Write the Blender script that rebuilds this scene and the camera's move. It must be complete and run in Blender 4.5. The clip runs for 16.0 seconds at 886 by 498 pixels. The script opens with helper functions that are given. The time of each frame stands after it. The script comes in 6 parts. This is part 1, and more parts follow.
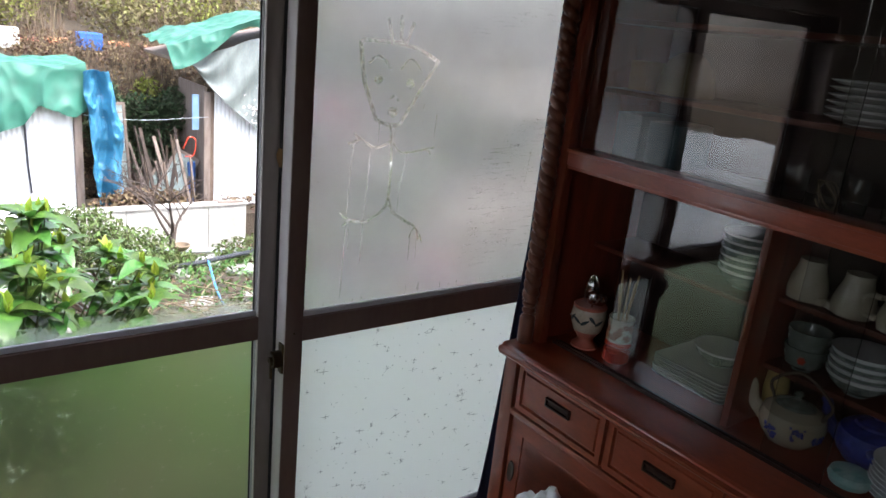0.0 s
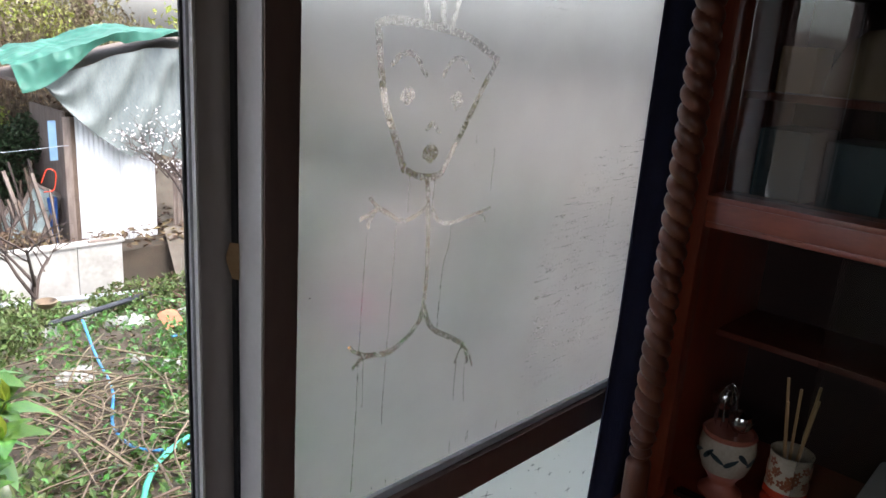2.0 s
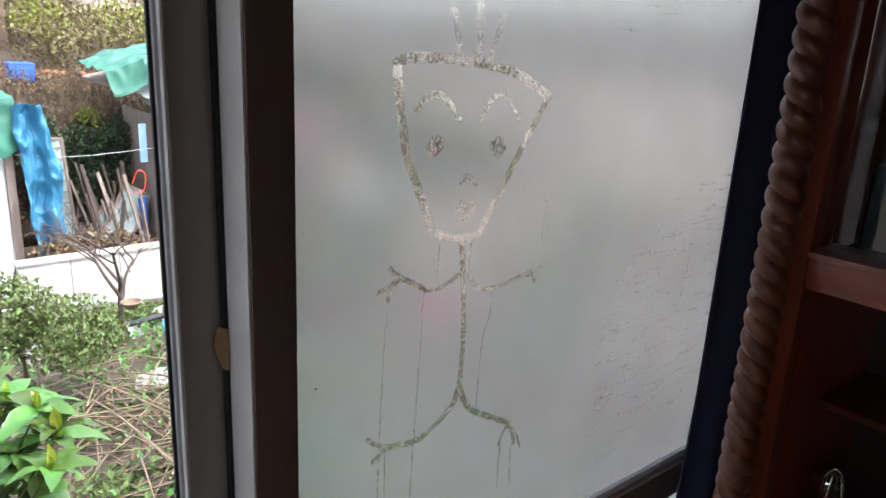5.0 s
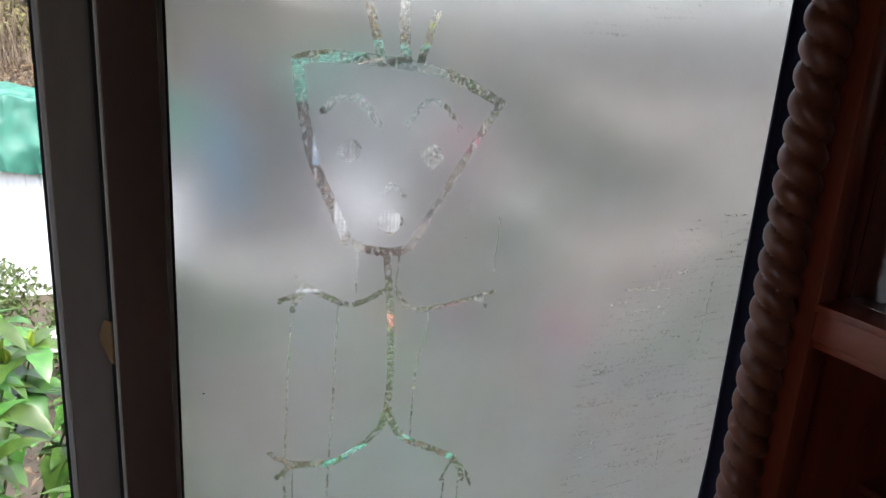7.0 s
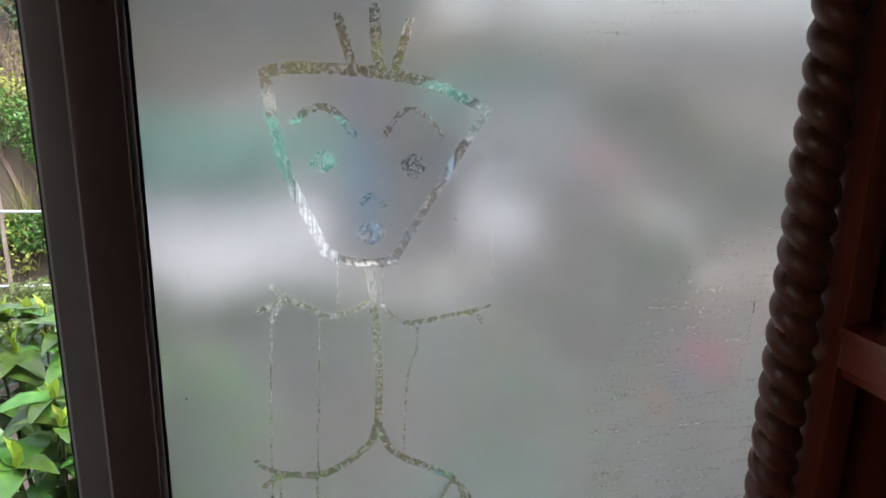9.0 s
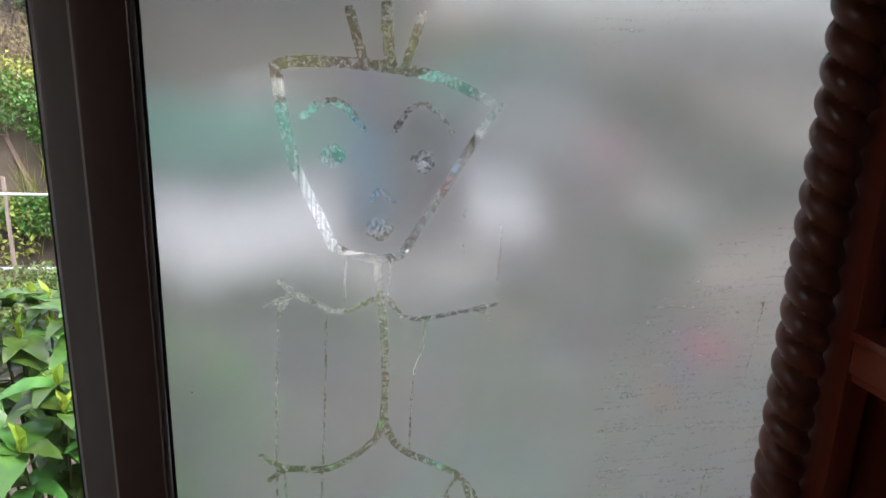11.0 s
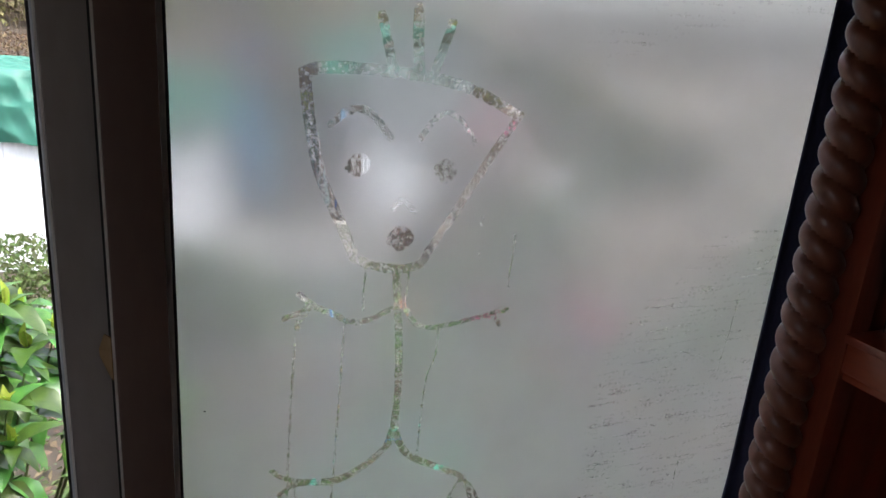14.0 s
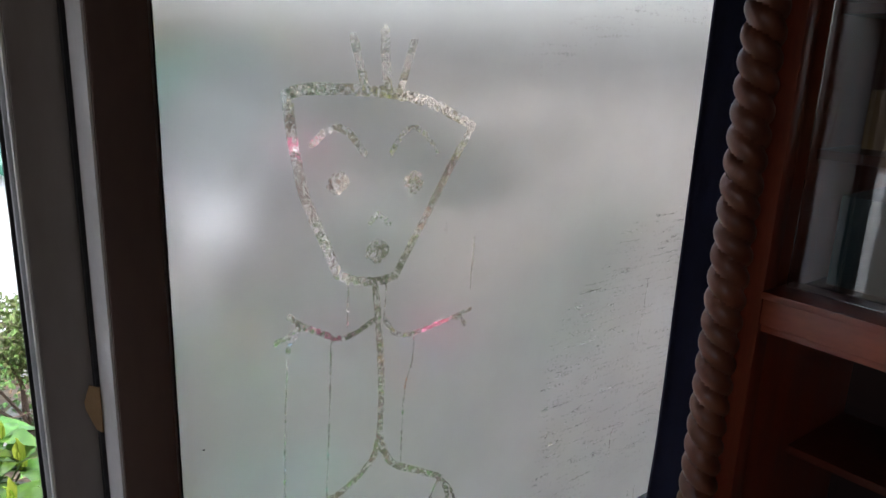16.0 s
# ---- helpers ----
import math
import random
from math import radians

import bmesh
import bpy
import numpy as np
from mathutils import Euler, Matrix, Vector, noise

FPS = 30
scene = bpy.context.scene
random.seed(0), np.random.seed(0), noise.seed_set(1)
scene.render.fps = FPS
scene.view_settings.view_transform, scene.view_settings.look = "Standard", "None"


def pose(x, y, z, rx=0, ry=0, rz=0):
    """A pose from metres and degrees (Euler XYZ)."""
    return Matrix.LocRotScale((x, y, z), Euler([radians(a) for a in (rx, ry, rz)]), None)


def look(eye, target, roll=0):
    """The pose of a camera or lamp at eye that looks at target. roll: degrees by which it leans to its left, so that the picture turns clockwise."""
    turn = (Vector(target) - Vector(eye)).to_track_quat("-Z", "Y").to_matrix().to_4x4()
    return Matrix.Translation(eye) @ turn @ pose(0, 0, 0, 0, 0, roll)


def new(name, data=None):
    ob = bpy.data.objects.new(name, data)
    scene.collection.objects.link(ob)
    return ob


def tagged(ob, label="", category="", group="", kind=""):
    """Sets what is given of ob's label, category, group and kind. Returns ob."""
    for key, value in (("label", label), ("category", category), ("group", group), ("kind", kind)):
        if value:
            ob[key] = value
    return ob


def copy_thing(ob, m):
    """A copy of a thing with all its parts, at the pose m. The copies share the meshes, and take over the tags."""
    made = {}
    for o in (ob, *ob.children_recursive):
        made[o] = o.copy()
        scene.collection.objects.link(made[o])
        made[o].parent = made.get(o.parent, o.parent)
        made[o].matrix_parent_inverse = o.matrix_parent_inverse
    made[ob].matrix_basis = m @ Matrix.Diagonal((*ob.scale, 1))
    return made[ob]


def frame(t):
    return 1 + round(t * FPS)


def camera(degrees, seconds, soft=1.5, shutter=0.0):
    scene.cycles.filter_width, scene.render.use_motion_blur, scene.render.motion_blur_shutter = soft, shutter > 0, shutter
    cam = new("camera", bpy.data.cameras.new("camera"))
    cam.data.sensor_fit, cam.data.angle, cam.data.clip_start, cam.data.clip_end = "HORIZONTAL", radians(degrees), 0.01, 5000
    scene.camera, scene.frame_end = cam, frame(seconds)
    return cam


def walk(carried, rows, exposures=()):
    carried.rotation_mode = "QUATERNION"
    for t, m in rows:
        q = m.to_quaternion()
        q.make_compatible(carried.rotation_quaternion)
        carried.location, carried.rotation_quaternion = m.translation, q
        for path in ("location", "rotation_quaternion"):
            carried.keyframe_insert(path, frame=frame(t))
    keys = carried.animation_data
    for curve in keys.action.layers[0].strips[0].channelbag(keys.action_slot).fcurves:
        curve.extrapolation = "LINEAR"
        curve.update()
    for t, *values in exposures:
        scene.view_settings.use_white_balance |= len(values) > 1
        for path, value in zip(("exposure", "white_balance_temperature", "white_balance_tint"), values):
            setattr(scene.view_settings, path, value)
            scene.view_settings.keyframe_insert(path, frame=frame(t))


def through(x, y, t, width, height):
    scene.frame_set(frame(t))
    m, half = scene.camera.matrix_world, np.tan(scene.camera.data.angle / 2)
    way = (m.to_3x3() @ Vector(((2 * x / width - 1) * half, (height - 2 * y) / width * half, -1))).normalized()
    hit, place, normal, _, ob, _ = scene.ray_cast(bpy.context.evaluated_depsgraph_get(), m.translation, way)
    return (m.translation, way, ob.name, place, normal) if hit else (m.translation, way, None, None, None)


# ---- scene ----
cam = camera(62.0, 16.0)
PATH = [
    (0, (-0.884, -1.773, 1.651), (0.279, -0.255, 1.066), 6.0),
    (0.5, (-0.843, -1.534, 1.639), (0.375, -0.046, 1.087), 5.2),
    (1, (-0.707, -1.22, 1.61), (0.543, 0.249, 1.084), 4.6),
    (1.5, (-0.607, -0.967, 1.58), (0.715, 0.428, 1.027), 4.4),
    (2, (-0.558, -0.807, 1.563), (0.838, 0.521, 1.024), 4.0),
    (2.5, (-0.456, -0.745, 1.575), (0.891, 0.626, 1.023), 3.4),
    (3, (-0.381, -0.712, 1.593), (0.868, 0.738, 1.011), 3.2),
    (3.5, (-0.361, -0.685, 1.611), (0.886, 0.755, 1.0), 2.8),
    (4, (-0.39, -0.677, 1.627), (0.86, 0.769, 1.039), 2.7),
    (6.5, (-0.192, -0.782, 1.599), (0.848, 0.837, 1.058), 4.4),
    (7, (-0.079, -0.807, 1.615), (0.772, 0.917, 1.065), 3.7),
    (7.5, (-0.02, -0.827, 1.616), (0.693, 0.959, 1.067), 2.6),
    (8, (0.024, -0.832, 1.622), (0.683, 0.967, 1.048), 2.7),
    (8.5, (0.09, -0.846, 1.595), (0.627, 1.013, 1.089), 1.2),
    (9, (0.112, -0.851, 1.608), (0.602, 1.018, 1.09), 1.0),
    (9.5, (0.112, -0.854, 1.606), (0.596, 1.019, 1.097), 1.1),
    (10, (0.118, -0.853, 1.604), (0.592, 1.022, 1.093), 1.0),
    (12.5, (0.085, -0.818, 1.637), (0.588, 1.019, 1.028), 3.2),
    (13, (0.083, -0.813, 1.636), (0.593, 1.022, 1.026), 3.0),
    (13.5, (0.008, -0.8, 1.65), (0.632, 0.997, 1.033), 3.6),
    (14, (-0.046, -0.771, 1.649), (0.738, 0.967, 1.043), 4.5),
    (14.5, (-0.111, -0.745, 1.633), (0.804, 0.938, 1.058), 3.4),
    (15, (-0.214, -0.73, 1.621), (0.874, 0.86, 1.083), 2.4),
    (15.5, (-0.266, -0.705, 1.649), (0.937, 0.784, 1.068), 2.1),
    (16, (-0.226, -0.716, 1.636), (0.98, 0.79, 1.108), 2.2),
]
walk(cam, [(t, look(eye, target, roll)) for t, eye, target, roll in PATH],
     exposures=[(t, e, 6450, 15.5) for t, e in ((0.0, 3.0), (1.0, 2.76), (2.0, 2.72), (4.0, 2.9), (7.0, 2.78), (8.5, 2.62), (13.0, 2.62), (14.5, 2.75), (16.0, 2.85))])

# ---- light ----
SUN_ELEV, SUN_ROT = radians(63), radians(142)
world = bpy.data.worlds.new("sky")
scene.world = world
world.use_nodes = True
wn = world.node_tree.nodes
sky = wn.new("ShaderNodeTexSky")
sky.sky_type, sky.sun_disc = "NISHITA", False
sky.sun_elevation, sky.sun_rotation = SUN_ELEV, SUN_ROT
sky.air_density, sky.dust_density, sky.ozone_density = 1.0, 4.0, 1.0
soft_sky = wn.new("ShaderNodeHueSaturation")
soft_sky.inputs["Saturation"].default_value = 0.45
world.node_tree.links.new(sky.outputs[0], soft_sky.inputs["Color"])
world.node_tree.links.new(soft_sky.outputs[0], wn["Background"].inputs["Color"])
wn["Background"].inputs["Strength"].default_value = 0.15
sun = new("sun", bpy.data.lights.new("sun", "SUN"))
sun.data.energy, sun.data.angle, sun.data.color = 0.5, radians(25), (1.0, 0.97, 0.94)
sun.matrix_world = look((2.8, -3.58, 8.91), (0, 0, 0))
# area fill lamp added to brighten the room, set in an unseen opening
fill_lamp = new("west_fill_lamp", bpy.data.lights.new("west_fill_lamp", "AREA"))
fill_lamp.data.shape, fill_lamp.data.size, fill_lamp.data.size_y = "RECTANGLE", 1.5, 0.8
fill_lamp.data.energy, fill_lamp.data.color = 0.34, (0.97, 0.99, 1.0)
fill_lamp.matrix_world = look((-2.66, -2.0, 1.77), (0, -2.0, 1.77))

# ---- materials ----


def grain(name, base, dark, scale=20.0, rough=0.6, bump=0.1, metal=0.0, stretch=(1, 1, 1), coat=0.0, spots=0.0, vary=0.0, fine=8.0, spec=0.5):
    """A surface of two tones mixed at two scales, with relief."""
    m = bpy.data.materials.new(name)
    m.use_nodes = True
    n, l = m.node_tree.nodes, m.node_tree.links
    p = n["Principled BSDF"]
    tc, mp = n.new("ShaderNodeTexCoord"), n.new("ShaderNodeMapping")
    mp.inputs["Scale"].default_value = stretch
    l.new(tc.outputs["Object"], mp.inputs["Vector"])
    big, small = n.new("ShaderNodeTexNoise"), n.new("ShaderNodeTexNoise")
    big.inputs["Scale"].default_value, big.inputs["Detail"].default_value = scale, 5
    small.inputs["Scale"].default_value, small.inputs["Detail"].default_value = scale * fine, 3
    l.new(mp.outputs[0], big.inputs["Vector"])
    l.new(mp.outputs[0], small.inputs["Vector"])
    mix = n.new("ShaderNodeMath")
    mix.operation, mix.use_clamp = "MULTIPLY_ADD", True
    l.new(small.outputs[0], mix.inputs[0])
    mix.inputs[1].default_value = 0.55
    sub = n.new("ShaderNodeMath")
    sub.operation = "MULTIPLY_ADD"
    l.new(big.outputs[0], sub.inputs[0])
    sub.inputs[1].default_value, sub.inputs[2].default_value = 1.6, -0.6
    l.new(sub.outputs[0], mix.inputs[2])
    ramp = n.new("ShaderNodeMix")
    ramp.data_type = "RGBA"
    l.new(mix.outputs[0], ramp.inputs["Factor"])
    ramp.inputs["A"].default_value, ramp.inputs["B"].default_value = (*dark, 1), (*base, 1)
    out = ramp.outputs["Result"]
    if vary:
        info, hsv = n.new("ShaderNodeObjectInfo"), n.new("ShaderNodeHueSaturation")
        rng = n.new("ShaderNodeMapRange")
        rng.inputs["To Min"].default_value, rng.inputs["To Max"].default_value = 1 - vary, 1 + vary
        geo, add = n.new("ShaderNodeNewGeometry"), n.new("ShaderNodeMath")
        add.operation = "ADD"
        frac = n.new("ShaderNodeMath")
        frac.operation = "FRACT"
        l.new(info.outputs["Random"], add.inputs[0])
        l.new(geo.outputs["Random Per Island"], add.inputs[1])
        l.new(add.outputs[0], frac.inputs[0])
        l.new(frac.outputs[0], rng.inputs["Value"])
        l.new(rng.outputs[0], hsv.inputs["Value"])
        rng2 = n.new("ShaderNodeMapRange")
        rng2.inputs["To Min"].default_value, rng2.inputs["To Max"].default_value = 0.5 - vary * 0.07, 0.5 + vary * 0.07
        l.new(frac.outputs[0], rng2.inputs["Value"])
        l.new(rng2.outputs[0], hsv.inputs["Hue"])
        l.new(out, hsv.inputs["Color"])
        out = hsv.outputs[0]
    l.new(out, p.inputs["Base Color"])
    rr = n.new("ShaderNodeMapRange")
    rr.inputs["To Min"].default_value, rr.inputs["To Max"].default_value = max(rough - 0.1, 0.02), min(rough + 0.12, 1)
    l.new(big.outputs[0], rr.inputs["Value"])
    l.new(rr.outputs[0], p.inputs["Roughness"])
    p.inputs["Metallic"].default_value = metal
    p.inputs["Coat Weight"].default_value = coat
    p.inputs["Coat Roughness"].default_value = 0.12
    p.inputs["Specular IOR Level"].default_value = spec
    if bump:
        b = n.new("ShaderNodeBump")
        b.inputs["Strength"].default_value, b.inputs["Distance"].default_value = bump, 0.004
        l.new(mix.outputs[0], b.inputs["Height"])
        l.new(b.outputs[0], p.inputs["Normal"])
    return m


def clear_glass(name, tint=(1, 1, 1), rough=0.0):
    m = bpy.data.materials.new(name)
    m.use_nodes = True
    p = m.node_tree.nodes["Principled BSDF"]
    p.inputs["Base Color"].default_value = (*tint, 1)
    p.inputs["Transmission Weight"].default_value = 1
    p.inputs["Roughness"].default_value = rough
    p.inputs["IOR"].default_value = 1.5
    return m


def misted(name, rough, veil, milk, wetness=0.0, low_veil=0.0):
    """Water film on glass: blurs what is behind it, clear where the mesh's wipe values say so."""
    m = bpy.data.materials.new(name)
    m.use_nodes = True
    n, l = m.node_tree.nodes, m.node_tree.links
    n.remove(n["Principled BSDF"])
    out = n["Material Output"]
    ref, tra, tlu = n.new("ShaderNodeBsdfRefraction"), n.new("ShaderNodeBsdfTransparent"), n.new("ShaderNodeBsdfTranslucent")
    ref.inputs["IOR"].default_value = 1.33
    tc = n.new("ShaderNodeTexCoord")
    broad = n.new("ShaderNodeTexNoise")
    broad.inputs["Scale"].default_value, broad.inputs["Detail"].default_value = 4, 1
    l.new(tc.outputs["Object"], broad.inputs["Vector"])
    rr = n.new("ShaderNodeMapRange")
    rr.inputs["From Min"].default_value, rr.inputs["From Max"].default_value = 0.3, 0.7
    rr.inputs["To Min"].default_value, rr.inputs["To Max"].default_value = rough * 0.94, rough * 1.06
    l.new(broad.outputs[0], rr.inputs["Value"])
    part_clear, rough_mul = n.new("ShaderNodeAttribute"), n.new("ShaderNodeMath")
    part_clear.attribute_name = "smear"
    less = n.new("ShaderNodeMath")
    less.operation = "MULTIPLY_ADD"
    l.new(part_clear.outputs["Fac"], less.inputs[0])
    less.inputs[1].default_value, less.inputs[2].default_value = -0.45, 1.0
    rough_mul.operation = "MULTIPLY"
    l.new(rr.outputs[0], rough_mul.inputs[0])
    l.new(less.outputs[0], rough_mul.inputs[1])
    l.new(rough_mul.outputs[0], ref.inputs["Roughness"])
    tlu.inputs["Color"].default_value = (*milk, 1)
    fog = n.new("ShaderNodeMixShader")
    # the film is thicker low on the pane and patchy all over
    sep, deep, patch = n.new("ShaderNodeSeparateXYZ"), n.new("ShaderNodeMapRange"), n.new("ShaderNodeMath")
    l.new(tc.outputs["Object"], sep.inputs[0])
    l.new(sep.outputs["Z"], deep.inputs["Value"])
    deep.interpolation_type = "SMOOTHSTEP"
    deep.inputs["From Min"].default_value, deep.inputs["From Max"].default_value = 0.92, 1.5
    deep.inputs["To Min"].default_value, deep.inputs["To Max"].default_value = veil + low_veil, veil
    cloud = n.new("ShaderNodeTexNoise")
    cloud.inputs["Scale"].default_value, cloud.inputs["Detail"].default_value = 7, 3
    l.new(tc.outputs["Object"], cloud.inputs["Vector"])
    patch.operation, patch.use_clamp = "MULTIPLY_ADD", True
    l.new(cloud.outputs[0], patch.inputs[0])
    patch.inputs[1].default_value = veil * 0.3
    lift = n.new("ShaderNodeMath")
    lift.operation = "SUBTRACT"
    l.new(deep.outputs[0], lift.inputs[0])
    lift.inputs[1].default_value = veil * 0.15
    l.new(lift.outputs[0], patch.inputs[2])
    l.new(patch.outputs[0], fog.inputs[0])
    l.new(ref.outputs[0], fog.inputs[1])
    l.new(tlu.outputs[0], fog.inputs[2])
    # finger marks, ragged with droplets
    wipe = n.new("ShaderNodeAttribute")
    wipe.attribute_name = "wipe"
    drop = n.new("ShaderNodeTexNoise")
    drop.inputs["Scale"].default_value, drop.inputs["Detail"].default_value = 220, 3
    l.new(tc.outputs["Object"], drop.inputs["Vector"])
    ma = n.new("ShaderNodeMath")
    ma.operation = "MULTIPLY_ADD"
    l.new(drop.outputs[0], ma.inputs[0])
    ma.inputs[1].default_value = 1.1
    l.new(wipe.outputs["Fac"], ma.inputs[2])
    st = n.new("ShaderNodeMapRange")
    st.interpolation_type = "SMOOTHSTEP"
    st.inputs["From Min"].default_value, st.inputs["From Max"].default_value = 1.36, 1.56
    l.new(ma.outputs[0], st.inputs["Value"])
    # brushed patch, streaked along the stroke of the cloth
    smear = n.new("ShaderNodeAttribute")
    smear.attribute_name = "smear"
    mp = n.new("ShaderNodeMapping")
    mp.inputs["Rotation"].default_value = (0, radians(-17), 0)
    mp.inputs["Scale"].default_value = (13, 1, 150)
    l.new(tc.outputs["Object"], mp.inputs["Vector"])
    streak = n.new("ShaderNodeTexNoise")
    streak.inputs["Scale"].default_value, streak.inputs["Detail"].default_value = 1.0, 4
    l.new(mp.outputs[0], streak.inputs["Vector"])
    sp = n.new("ShaderNodeMath")
    sp.operation = "MULTIPLY_ADD"
    l.new(drop.outputs[0], sp.inputs[0])
    sp.inputs[1].default_value = 0.8
    l.new(streak.outputs[0], sp.inputs[2])
    sm = n.new("ShaderNodeMapRange")
    sm.inputs["From Min"].default_value, sm.inputs["From Max"].default_value = 0.98, 1.2
    l.new(sp.outputs[0], sm.inputs["Value"])
    sx = n.new("ShaderNodeMath")
    sx.operation = "MULTIPLY"
    l.new(sm.outputs[0], sx.inputs[0])
    l.new(smear.outputs["Fac"], sx.inputs[1])
    top = n.new("ShaderNodeMath")
    top.operation, top.use_clamp = "MAXIMUM", True
    l.new(st.outputs[0], top.inputs[0])
    l.new(sx.outputs[0], top.inputs[1])
    end = n.new("ShaderNodeMixShader")
    l.new(top.outputs[0], end.inputs[0])
    l.new(fog.outputs[0], end.inputs[1])
    # water left in the wiped lines bends what is behind them
    lens, wet, bent = n.new("ShaderNodeBump"), n.new("ShaderNodeMixShader"), n.new("ShaderNodeBsdfRefraction")
    bent.inputs["IOR"].default_value, bent.inputs["Roughness"].default_value = 1.33, 0.04
    lens.inputs["Strength"].default_value, lens.inputs["Distance"].default_value = 0.5, 0.002
    l.new(drop.outputs[0], lens.inputs["Height"])
    l.new(lens.outputs[0], bent.inputs["Normal"])
    wet.inputs[0].default_value = wetness
    l.new(tra.outputs[0], wet.inputs[1])
    l.new(bent.outputs[0], wet.inputs[2])
    l.new(wet.outputs[0], end.inputs[2])
    l.new(end.outputs[0], out.inputs["Surface"])
    return m


def frosted(name, rough, veil, milk):
    """Figured glass: rough refraction with a milky part."""
    m = bpy.data.materials.new(name)
    m.use_nodes = True
    n, l = m.node_tree.nodes, m.node_tree.links
    p = n["Principled BSDF"]
    p.inputs["Transmission Weight"].default_value = 1
    p.inputs["Base Color"].default_value = (*milk, 1)
    p.inputs["Roughness"].default_value = rough
    p.inputs["IOR"].default_value = 1.4
    tlu, mix = n.new("ShaderNodeBsdfTranslucent"), n.new("ShaderNodeMixShader")
    tlu.inputs["Color"].default_value = (*milk, 1)
    mix.inputs[0].default_value = veil
    l.new(p.outputs[0], mix.inputs[1])
    l.new(tlu.outputs[0], mix.inputs[2])
    l.new(mix.outputs[0], n["Material Output"].inputs["Surface"])
    return m


def netting(name, pitch, wire, tone):
    """Fine woven fly screen: threads of that pitch with open holes between."""
    m = bpy.data.materials.new(name)
    m.use_nodes = True
    n, l = m.node_tree.nodes, m.node_tree.links
    p = n["Principled BSDF"]
    p.inputs["Base Color"].default_value = (*tone, 1)
    tc, sep = n.new("ShaderNodeTexCoord"), n.new("ShaderNodeSeparateXYZ")
    l.new(tc.outputs["Object"], sep.inputs[0])
    ways = []
    for axis in ("X", "Z"):
        a, b, c = (n.new("ShaderNodeMath") for _ in range(3))
        a.operation, b.operation, c.operation = "DIVIDE", "FRACT", "LESS_THAN"
        l.new(sep.outputs[axis], a.inputs[0])
        a.inputs[1].default_value = pitch
        l.new(a.outputs[0], b.inputs[0])
        l.new(b.outputs[0], c.inputs[0])
        c.inputs[1].default_value = wire / pitch
        ways.append(c)
    mx, mix, tra = n.new("ShaderNodeMath"), n.new("ShaderNodeMixShader"), n.new("ShaderNodeBsdfTransparent")
    mx.operation = "MAXIMUM"
    l.new(ways[0].outputs[0], mx.inputs[0])
    l.new(ways[1].outputs[0], mx.inputs[1])
    l.new(mx.outputs[0], mix.inputs[0])
    l.new(tra.outputs[0], mix.inputs[1])
    l.new(p.outputs[0], mix.inputs[2])
    l.new(mix.outputs[0], n["Material Output"].inputs["Surface"])
    return m


def leafy(name, base, dark, rough=0.35, through=0.25, vary=0.35):
    m = grain(name, base, dark, scale=25, rough=rough, bump=0.05, vary=vary)
    n, l = m.node_tree.nodes, m.node_tree.links
    p = n["Principled BSDF"]
    src = p.inputs["Base Color"].links[0].from_socket
    t, mix = n.new("ShaderNodeBsdfTranslucent"), n.new("ShaderNodeMixShader")
    l.new(src, t.inputs["Color"])
    mix.inputs[0].default_value = through
    l.new(p.outputs[0], mix.inputs[1])
    l.new(t.outputs[0], mix.inputs[2])
    l.new(mix.outputs[0], n["Material Output"].inputs["Surface"])
    return m


M_WALL = grain("plaster", (0.22, 0.18, 0.14), (0.16, 0.13, 0.1), 6, 0.9, 0.15)
M_FLOOR = grain("floor_wood", (0.3, 0.19, 0.1), (0.2, 0.12, 0.06), 5, 0.4, 0.05, stretch=(1, 8, 1))
M_CEIL = grain("ceiling_board", (0.5, 0.38, 0.26), (0.4, 0.3, 0.2), 4, 0.7, 0.05, stretch=(8, 1, 1))
M_ALU = grain("bronze_aluminium", (0.22, 0.15, 0.122), (0.165, 0.106, 0.09), 9, 0.36, 0.02, metal=0.3, stretch=(1, 1, 0.3))
# pale copy of the bronze: daylight on side faces put into the colour
M_ALU_DAYLIT = grain("daylit_side_aluminium", (0.8, 0.77, 0.74), (0.68, 0.65, 0.62), 14, 0.42, 0.02, metal=0.1)
# lighter copy of M_ALU: the meeting stile's silvery sheen put into its colour
M_ALU_SHEEN = grain("sheen_grey_aluminium", (0.36, 0.32, 0.3), (0.27, 0.23, 0.21), 9, 0.36, 0.02, metal=0.3, stretch=(1, 1, 0.3))
M_RUBBER = grain("gasket", (0.02, 0.02, 0.022), (0.012, 0.012, 0.012), 40, 0.6, 0.05)
M_BEAD = grain("grey_glazing_bead", (0.66, 0.67, 0.69), (0.5, 0.51, 0.53), 30, 0.45, 0.02)
M_GLASS = clear_glass("window_glass", (0.98, 1.0, 0.99))
M_CABGLASS = clear_glass("cabinet_glass", (0.93, 0.96, 0.95))
# grey tint dims what stands behind, in place of shade in the cabinet
M_DOORGLASS = clear_glass("old_dimmed_door_glass", (0.8, 0.83, 0.82))
M_DOORGLASS.node_tree.nodes["Principled BSDF"].inputs["IOR"].default_value = 1.6
M_FOG = misted("condensation", 0.25, 0.33, (0.95, 0.93, 0.9), 0.15, 0.02)
M_FOG_THIN = misted("thin_condensation", 0.25, 0.12, (0.85, 0.88, 0.88))
M_FROST_GREEN = frosted("figured_glass", 0.33, 0.0, (0.5, 0.62, 0.42))
M_FROST_WHITE = frosted("white_figured_glass", 0.5, 0.42, (0.86, 0.9, 0.85))
